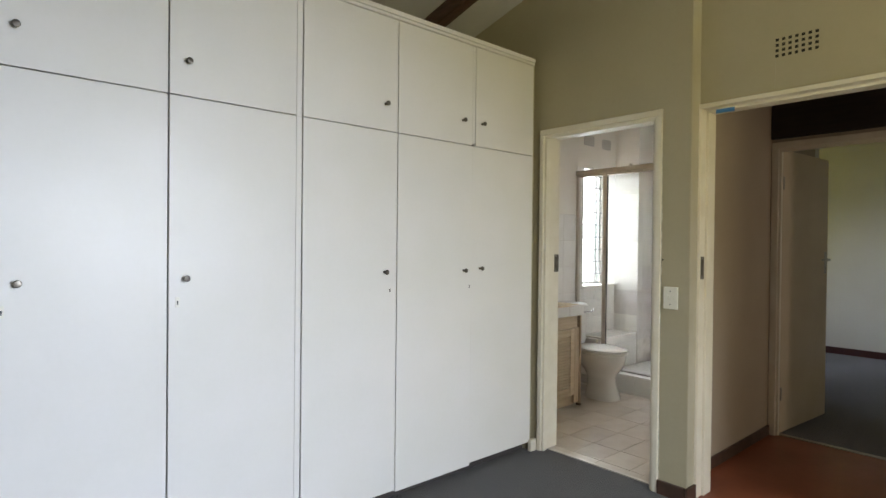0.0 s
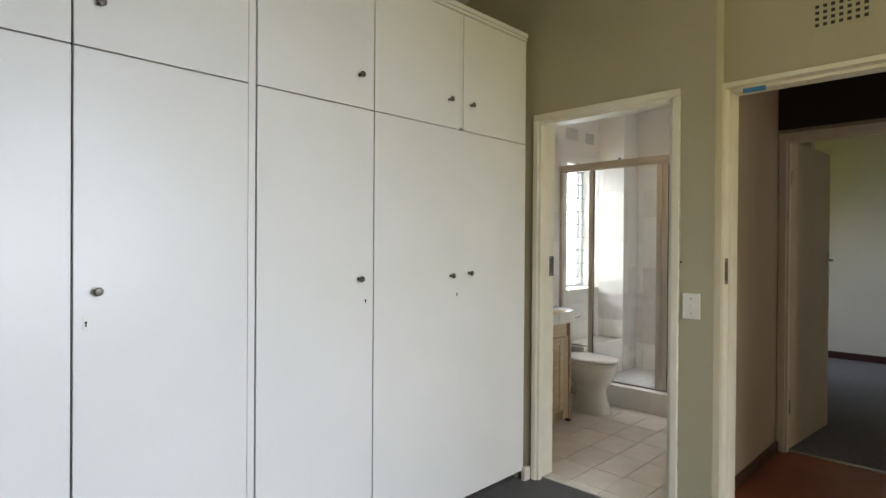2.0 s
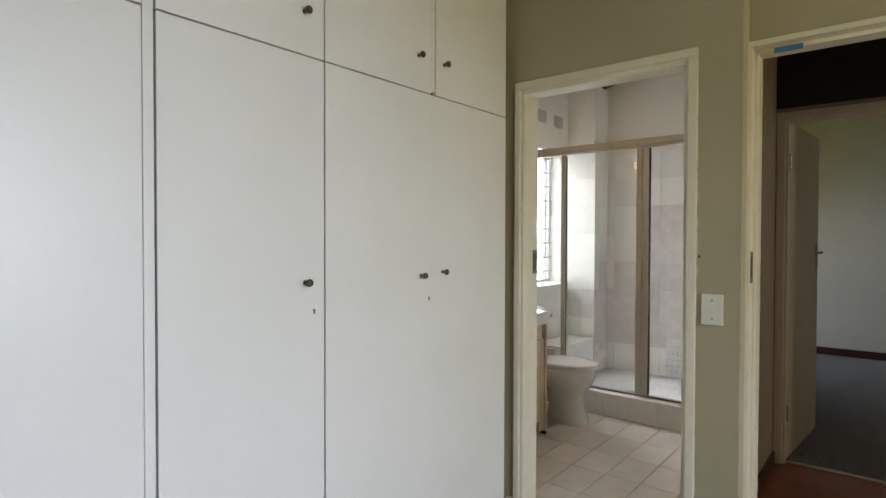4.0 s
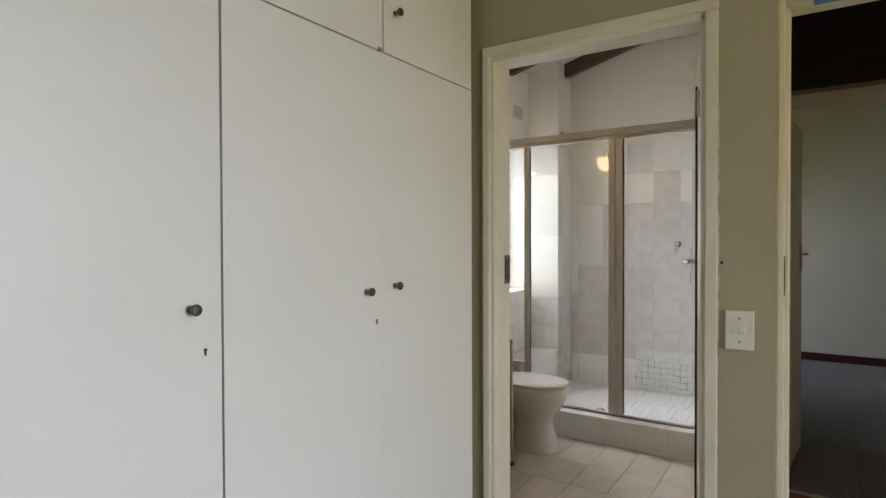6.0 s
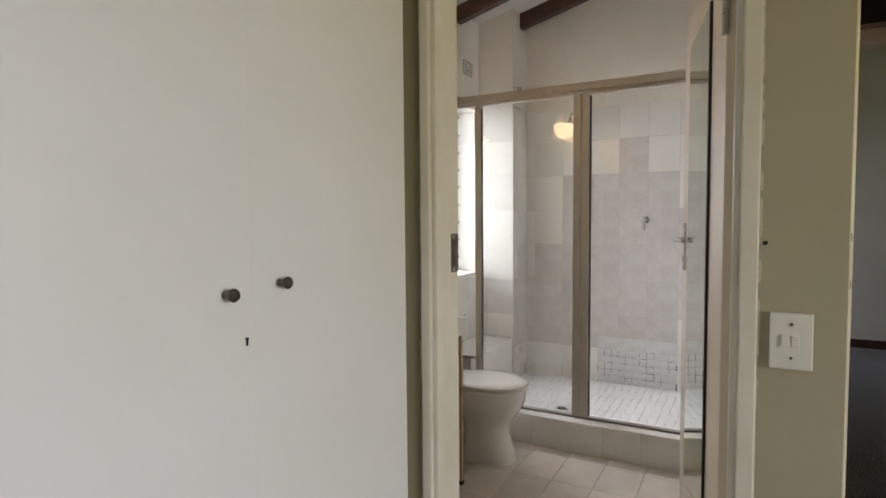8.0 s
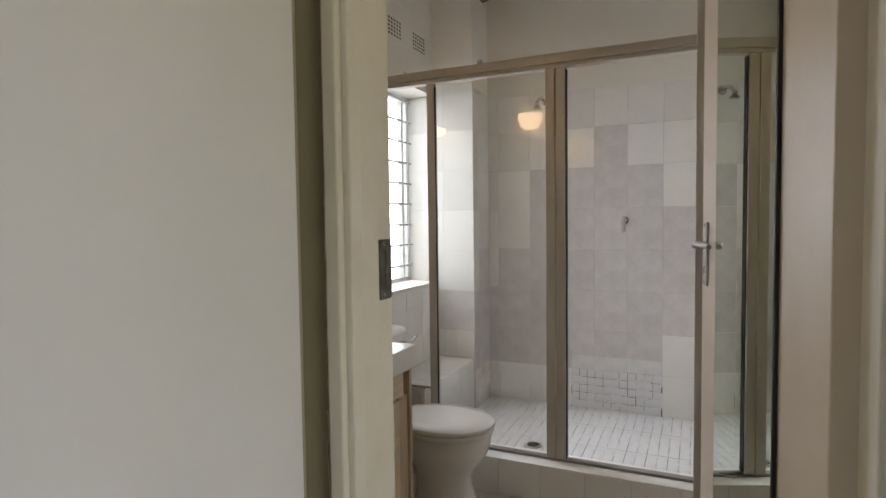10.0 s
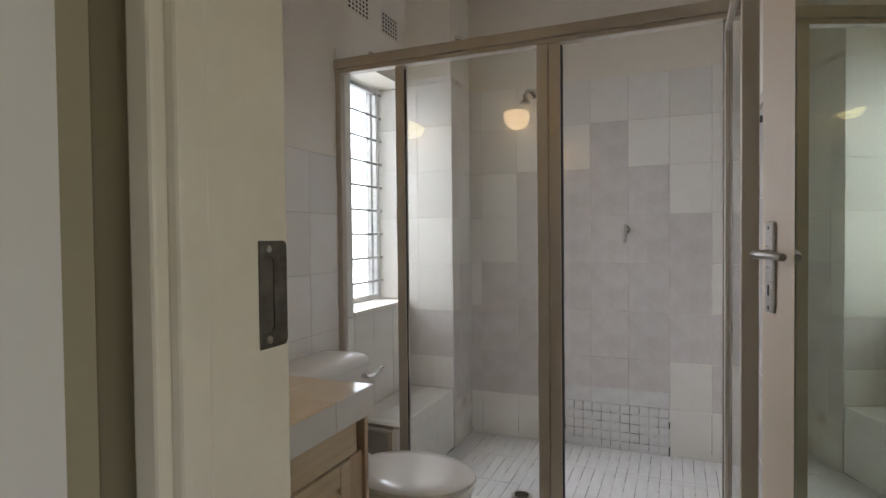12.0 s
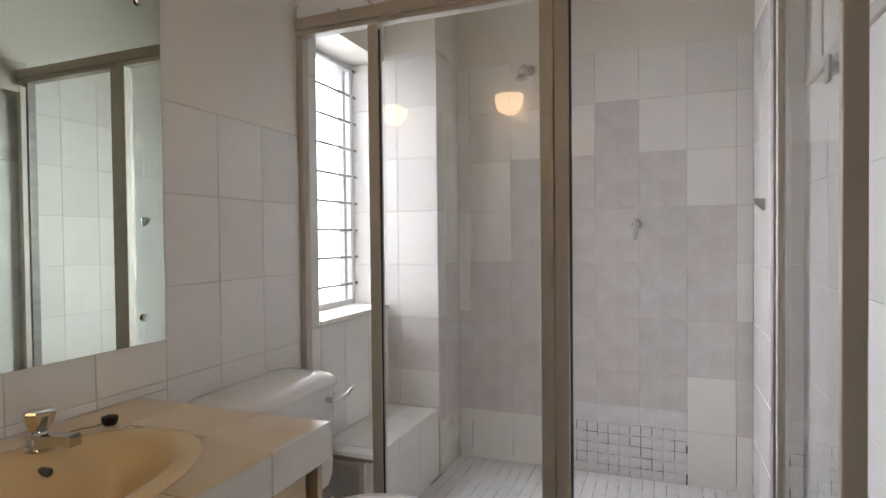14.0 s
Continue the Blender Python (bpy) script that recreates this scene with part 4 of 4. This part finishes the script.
part("chain", tube(bmesh.new(), [(3.755, 3.075, CZ + 0.006), (3.735, 3.085, CZ + 0.003), (3.71, 3.082, CZ + 0.008), (3.68, 3.075, CZ + 0.012)], 0.0012, 6), OLDSTEEL, pl)
tp = thing("basin_tap", (3.575, 3.04, CZ + 0.014), "chrome pillar tap with a faceted handle", "tap")
TX, TY, TZ = 3.604, 3.050, CZ + 0.006
part("body", lathe(bmesh.new(), [(0.026, 0.0), (0.026, 0.004), (0.0225, 0.008), (0.021, 0.024), (0.017, 0.032), (0.013, 0.037)], (TX, TY, TZ), "z", 24), CHROME, tp, smooth=True)
part("spout", loft(bmesh.new(), [[(TX + sx * w, TY - d, TZ + zc + sz * h) for sx, sz in ((-1, -1), (1, -1), (1, 1), (-1, 1))] for d, zc, w, h in ((0.0, 0.017, 0.019, 0.014), (0.030, 0.021, 0.016, 0.012), (0.070, 0.028, 0.0135, 0.009), (0.094, 0.030, 0.013, 0.010), (0.102, 0.027, 0.011, 0.008))]), CHROME, tp)
bm = lathe(bmesh.new(), [(0.012, 0.0), (0.018, 0.005), (0.0225, 0.016), (0.0275, 0.034), (0.0275, 0.038), (0.023, 0.042), (0.012, 0.043)], (TX, TY, TZ + 0.034), "z", 8)
part("handle", bm, CHROME, tp, "faceted chrome handle")

mr = thing("wall_mirror", (3.57, 3.2, 0.98), "frameless wall mirror fixed with small screws above the vanity", "mirror")
MX0, MX1, MZ0, MZ1 = 3.115, 4.028, 0.982, 1.935
part("glass", B((MX0, MX1, 3.1895, 3.1945, MZ0, MZ1), bevel=0.0008), MIRROR, mr)
part("backing", B((MX0 + 0.002, MX1 - 0.002, 3.1948, 3.1972, MZ0 + 0.002, MZ1 - 0.002)), BLACK, mr, "dark mirror back")
for x in (MX0 + 0.07, MX1 - 0.068):
    for z in (1.052, 1.868):
        part("screw", lathe(bmesh.new(), [(0.006, 0.004), (0.009, 0.0)], (x, 3.1855, z), "y", 16), CHROME, mr, smooth=True)

lamp = thing("wall_lamp", (3.02, 2.80, 2.06), "lit round opal glass wall lamp on a small bracket", "wall lamp")
part("bracket", B((3.0205, 3.03, 2.76, 2.84, 2.045, 2.115), bevel=0.003), CHROME, lamp)
part("arm", tube(bmesh.new(), [(3.03, 2.80, 2.08), (3.10, 2.80, 2.10)], 0.008, 10), CHROME, lamp)
part("shade", lathe(bmesh.new(), [(0.010, -0.074), (0.040, -0.067), (0.064, -0.050), (0.080, -0.022), (0.087, 0.010), (0.086, 0.036), (0.080, 0.046), (0.074, 0.046)], (3.115, 2.80, 2.07), "z", 28), OPAL, lamp, "glowing opal bowl", smooth=True)

# ---- tiles ----
SHARED = {}


def tile_mesh(w, h, d, material, ease=0.0016):
    """A tile lying in the xy plane, its glazed face up, with eased edges."""
    key = (round(w, 4), round(h, 4), round(d, 4), material.name)
    if key not in SHARED:
        e = ease
        vs = [(sx * (w / 2 - i), sy * (h / 2 - i), z) for i, z in ((0, 0), (0, d - e), (e, d)) for sx, sy in ((-1, -1), (1, -1), (1, 1), (-1, 1))]
        fs = [(8, 9, 10, 11)]
        for k in (0, 4):
            fs += [(k + i, k + (i + 1) % 4, k + 4 + (i + 1) % 4, k + 4 + i) for i in range(4)]
        me = bpy.data.meshes.new("tile")
        me.from_pydata(vs, [], fs)
        me.materials.append(material)
        SHARED[key] = me
    return SHARED[key]


FACES = {"-x": Matrix(((0, 0, -1), (-1, 0, 0), (0, 1, 0))), "+x": Matrix(((0, 0, 1), (1, 0, 0), (0, 1, 0))), "-y": Matrix(((1, 0, 0), (0, 0, -1), (0, 1, 0))), "+y": Matrix(((-1, 0, 0), (0, 0, 1), (0, 1, 0))), "+z": Matrix.Identity(3)}
TR = random.Random(5)


def tile(parent, face, c, a0, a1, b0, b1, material, gap=0.0018, d=0.004, name="tile"):
    """One tile on the plane at c: a is the level way along the face, b the way up (or y on a floor)."""
    w, h = abs(a1 - a0) - gap, abs(b1 - b0) - gap
    if w < 0.006 or h < 0.006:
        return
    ob = new(name, tile_mesh(w, h, d, material))
    a, b = (a0 + a1) / 2, (b0 + b1) / 2
    at = {"x": Vector((c, a, b)), "y": Vector((a, c, b)), "z": Vector((a, b, c))}[face[1]]
    m = Matrix.Translation(at) @ FACES[face].to_4x4() @ pose(0, 0, TR.uniform(-0.0004, 0.0004), TR.uniform(-0.12, 0.12), TR.uniform(-0.12, 0.12), 0)
    if parent is not None and parent.location.length:
        m = Matrix.Translation(-parent.location) @ m
    ob.parent = parent
    ob.matrix_basis = m
    return ob


W = {o.name: o for o in scene.objects}
Z = [0.108, 0.360, 0.612, 0.868, 1.125, 1.383, 1.638, 1.886, 2.124]
T0 = 0.002  # the tiles stand this far proud of the wall, on their bed


def bed(face, c, a0, a1, z0, z1, material=GROUT):
    """The mortar bed that shows in the joints."""
    t = {"-x": (c - 0.0047, c - 0.0005, a0, a1, z0, z1), "+x": (c + 0.0005, c + 0.0047, a0, a1, z0, z1), "-y": (a0, a1, c - 0.0047, c - 0.0005, z0, z1), "+y": (a0, a1, c + 0.0005, c + 0.0047, z0, z1)}[face]
    return B(t)


back = W["wall_shower_back"]
part("grout_bed", bed("-x", 5.66, 1.56, 2.935, 0.355, 2.122), GROUT, back)
part("grout_bed", bed("-x", 5.66, 1.56, 2.935, 0.106, 0.355), DARKGROUT, back, "stained joints near the floor")
YC = [1.566, 1.632, 1.831, 2.035, 2.233, 2.440, 2.645, 2.862, 2.930]
GREY_FROM = {0: (1, 2), 1: (2, 3, 4), 2: (2, 3, 4, 5), 3: (2, 3, 4, 5, 6), 4: (1, 2, 3, 4, 5), 5: (1, 2, 3, 4, 5), 6: (1, 2, 3), 7: (1, 2)}
for i in range(8):
    for k in range(8):
        z0, z1 = Z[k], Z[k + 1]
        if 1.83 < (YC[i] + YC[i + 1]) / 2 < 2.32:
            if k == 0:
                continue
            if k == 1:
                tile(back, "-x", 5.66 - T0, YC[i], YC[i + 1], z0 + 0.088, z1, GREYTILE)
                tile(back, "-x", 5.66 - T0, YC[i], YC[i + 1], z0, z0 + 0.088, MOSAIC)
                continue
        if i == 4 and k < 2:
            if k == 1:
                tile(back, "-x", 5.66 - T0, 2.376, YC[5], z0, z1, GREYTILE)
                tile(back, "-x", 5.66 - T0, YC[4], 2.376, z0 + 0.088, z1, GREYTILE)
                tile(back, "-x", 5.66 - T0, YC[4], 2.376, z0, z0 + 0.088, MOSAIC)
            else:
                tile(back, "-x", 5.66 - T0, 2.376, YC[5], z0, z1, TILE)
            continue
        grey = k in GREY_FROM[i] and not (i == 1 and k == 1)
        tile(back, "-x", 5.66 - T0, YC[i], YC[i + 1], z0, z1, GREYTILE if grey else TILE)
part("mosaic_bed", B((5.6553, 5.6567, 1.835, 2.375, 0.108, 0.36)), DARKGROUT, back, "dark stained mosaic joints")
for i in range(11):
    for k in range(5):
        y0, z0 = 1.835 + i * 0.0491, 0.109 + k * 0.0502
        tile(back, "-x", 5.6562, y0, y0 + 0.0491, z0, z0 + 0.0502, MOSAIC, gap=0.0012 + TR.random() * 0.0022, d=0.004, name="mosaic_tile")

pier = W["wall_pier"]
part("grout_bed", bed("-x", 5.37, 2.936, 3.204, 0.43, 2.15), GROUT, pier)
part("grout_bed", bed("-y", 2.935, 5.37, 5.655, 0.108, 2.15), GROUT, pier)
for k in range(1, 8):
    z0, z1 = (0.437, Z[2]) if k == 1 else (Z[k], Z[k + 1])
    for a, b in ((2.930, 3.137), (3.137, 3.205)):
        tile(pier, "-x", 5.37 - T0, a, b, z0, z1, GREYTILE if k == 2 else TILE)
    for a, b in ((5.363, 5.46), (5.46, 5.652)):
        tile(pier, "-y", 2.935 - T0, a, b, Z[k], Z[k + 1], GREYTILE if k in (1, 2) or (k == 3 and a > 5.4) else TILE)
for a, b in ((2.930, 3.137), (3.137, 3.205)):
    tile(pier, "-x", 5.37 - T0, a, b, Z[8], Z[8] + 0.03, TILE)
for a, b in ((4.745, 4.945), (4.945, 5.145), (5.145, 5.345), (5.345, 5.46), (5.46, 5.652)):
    tile(ledge, "-y", 2.944 - T0, a, b, Z[0], Z[1] - 0.002, TILE)
part("grout_bed", bed("-y", 2.944, 4.74, 5.655, 0.108, 0.43), GROUT, ledge)
for a, b in ((4.745, 4.945), (4.945, 5.145), (5.145, 5.366)):
    tile(ledge, "-y", 2.944 - T0, a, b, Z[1] - 0.002, 0.434, TILE)
for a, b in ((4.653, 4.80), (4.80, 5.0), (5.0, 5.2), (5.2, 5.363)):
    tile(ledge, "+z", 0.431, a, b, 2.938, 3.10, TILE)
    tile(ledge, "+z", 0.431, a, b, 3.10, 3.202, TILE)
tile(ledge, "-x", 4.652 - T0 + 0.001, 2.955, 3.203, 0.172, 0.428, GREYTILE)
tile(ledge, "-x", 4.652 - T0 + 0.001, 2.955, 3.203, 0.0, 0.170, GREYTILE)

north = W["wall_north"]
part("grout_bed", bed("-y", 3.205, 3.022, 4.775, 0.0, 1.640), GROUT, north)
part("grout_bed", bed("-y", 3.205, 4.70, 5.368, 0.435, 0.90), GROUT, north)
XC = [3.024, 3.225, 3.428, 3.630, 3.832, 4.038, 4.241, 4.443, 4.645]
for a, b in zip(XC, XC[1:]):
    for z0, z1 in ((0.8445 if a < 3.9 else Z[2], Z[3]), (Z[3], Z[4]), (Z[4], Z[5]), (Z[5], Z[6]), (Z[1], Z[2]), (Z[2], 0.8435 if a < 3.9 else Z[2]), (Z[0], Z[1])):
        tile(north, "-y", 3.205 - T0, a, b, z0, z1, TILE)
for a, b in ((4.655, 4.78), (4.78, 4.96), (4.96, 5.165), (5.165, 5.362)):
    for z0, z1 in ((0.437, Z[2]), (Z[2], 0.902)):
        tile(north, "-y", 3.205 - T0, a, b, z0, z1, TILE)
for z0, z1 in zip(Z[3:], Z[4:]):
    tile(north, "-y", 3.205 - T0, 4.655, 4.776, max(z0, 0.904), z1, TILE)
for k in range(3, 8):
    tile(north, "-x", 5.37 - T0 + 0.0015, 3.206, 3.383, max(Z[k], 0.926), min(Z[k + 1], 2.116), TILE)

side, side2 = W["wall_bathroom_side"], W["wall_passage_end"]
part("grout_bed", bed("+y", 1.56, 4.505, 5.655, 0.0, 2.122), GROUT, side)
part("grout_bed", bed("+y", 1.56, 3.935, 4.50, 0.0, 1.640), GROUT, side2)
for k in range(8):
    for a, b in ((4.70, 4.86), (4.86, 5.06), (5.06, 5.26), (5.26, 5.46), (5.46, 5.652)):
        tile(side, "+y", 1.56 + T0, a, b, Z[k], Z[k + 1], TILE)
    if k < 6:
        for i in range(5, 8):
            a = 3.028 + i * 0.2025 - (0.1 if i == 5 else 0)
            tile(side2 if a < 4.4 else side, "+y", 1.56 + T0, a, min(a + (0.3025 if i == 5 else 0.2025), 4.64), Z[k], Z[k + 1], TILE)
for i in range(5, 8):
    a = 3.028 + i * 0.2025
    tile(side2 if a < 4.4 else side, "+y", 1.56 + T0, a, min(a + 0.2025, 4.64), 0.0, Z[0], TILE)

for a, b in ((1.695, 1.898), (1.898, 2.101), (2.101, 2.306), (2.306, 2.510), (2.510, 2.715), (2.715, 2.93), (1.568, 1.695)):
    tile(hob, "-x", 4.585 - T0, a, b, -0.004, 0.164, TILE)

fl = W["floor_bathroom"]
YF = [1.565, 1.655, 1.860, 2.060, 2.266, 2.473, 2.68, 2.885, 3.09, 3.2]
for j, (y0, y1) in enumerate(zip(YF, YF[1:])):
    x = 2.952
    while x < 4.583:
        a, b = max(x, 2.952), min(x + 0.31, 4.581)
        if b - a > 0.02:
            tile(fl, "+z", -0.0055, max(a, 3.024), b, y0, y1, FLOORTILE, gap=0.0022)
        if a < 3.0 and y0 < 2.19:
            tile(fl, "+z", -0.0055, 2.952, 3.022, y0, min(y1, 2.19), FLOORTILE)
        x += 0.31
for a, b in ((2.952, 3.26), (3.26, 3.57), (3.57, 3.925)):
    tile(fl, "+z", -0.0055, a, b, 1.445, 1.565, FLOORTILE)

# the shower floor's long narrow tiles
for j in range(27):
    y0 = 1.568 + j * 0.0504
    if abs(y0 + 0.025 - DY) < 0.05:
        cuts = (4.742, DX - 0.048, DX + 0.048, 5.352, 5.657)
    else:
        cuts = (4.742, 5.047, 5.352, 5.657)
    for a, b in zip(cuts, cuts[1:]):
        if b - a > 0.02 and abs((a + b) / 2 - DX) > 0.001:
            tile(tray, "+z", 0.1065, a - 0.0004, b + 0.0004, y0, y0 + 0.0504, MOSAIC, gap=0.0014 + TR.random() * 0.0012, d=0.004, name="floor_tile")
part("grout_bed", B((4.738, 5.657, 1.564, 2.94, 0.1085, 0.1092)), FLOORGROUT, tray, "stained joints of the shower floor")

# the counter's tiles
for a, b in ((3.757, 3.955), (3.555, 3.757), (3.353, 3.555), (3.151, 3.353), (3.028, 3.151)):
    tile(top, "-y", CY0 + 0.007, a, b, 0.758, CZ, TILE, d=0.006)
tile(top, "+x", CX1 - 0.006, CY0 + 0.003, 2.83, 0.758, CZ - 0.001, TILE, d=0.006)
tile(top, "+x", CX1 - 0.006, 2.83, 3.04, 0.758, CZ - 0.001, TILE, d=0.006)
tile(top, "+x", CX1 - 0.006, 3.04, 3.19, 0.758, CZ - 0.001, TILE, d=0.006)
for c, d, a in ((CY0, 2.812, 3.762), (2.812, 3.03, 3.785), (3.03, 3.198, 3.762)):
    tile(top, "+z", CZ - 0.0055, a, 3.952, c, d, COUNTER)
# tiles cut round the basin, as strips in front, behind and beside it
for a, b in ((3.555, 3.762), (3.353, 3.555), (3.151, 3.353), (3.03, 3.151)):
    n = 10
    for low in (True, False):
        bm = bmesh.new()
        pts = []
        for i in range(n + 1):
            x = a + 0.0015 + (b - a - 0.003) * i / n
            u = (x - BX) / (BRX - 0.012)
            h = (BRY - 0.012) * math.sqrt(1 - u * u) if abs(u) < 1 else 0.0
            pts.append((x, BY - h if low else BY + h))
        edge = CY0 + 0.001 if low else 3.188
        for (xa, ya), (xb, yb) in zip(pts, pts[1:]):
            y0a, y0b = (edge, edge)
            q = [(xa, y0a), (xb, y0b), (xb, yb), (xa, ya)]
            lo_ = [bm.verts.new((x, y, CZ - 0.0055)) for x, y in q]
            hi_ = [bm.verts.new((x, y, CZ - 0.0005)) for x, y in q]
            bm.faces.new(hi_)
            for i in range(4):
                bm.faces.new((lo_[i], lo_[(i + 1) % 4], hi_[(i + 1) % 4], hi_[i]))
        bmesh.ops.remove_doubles(bm, verts=bm.verts, dist=0.0001)
        part("cut_tile", bm, COUNTER, top)
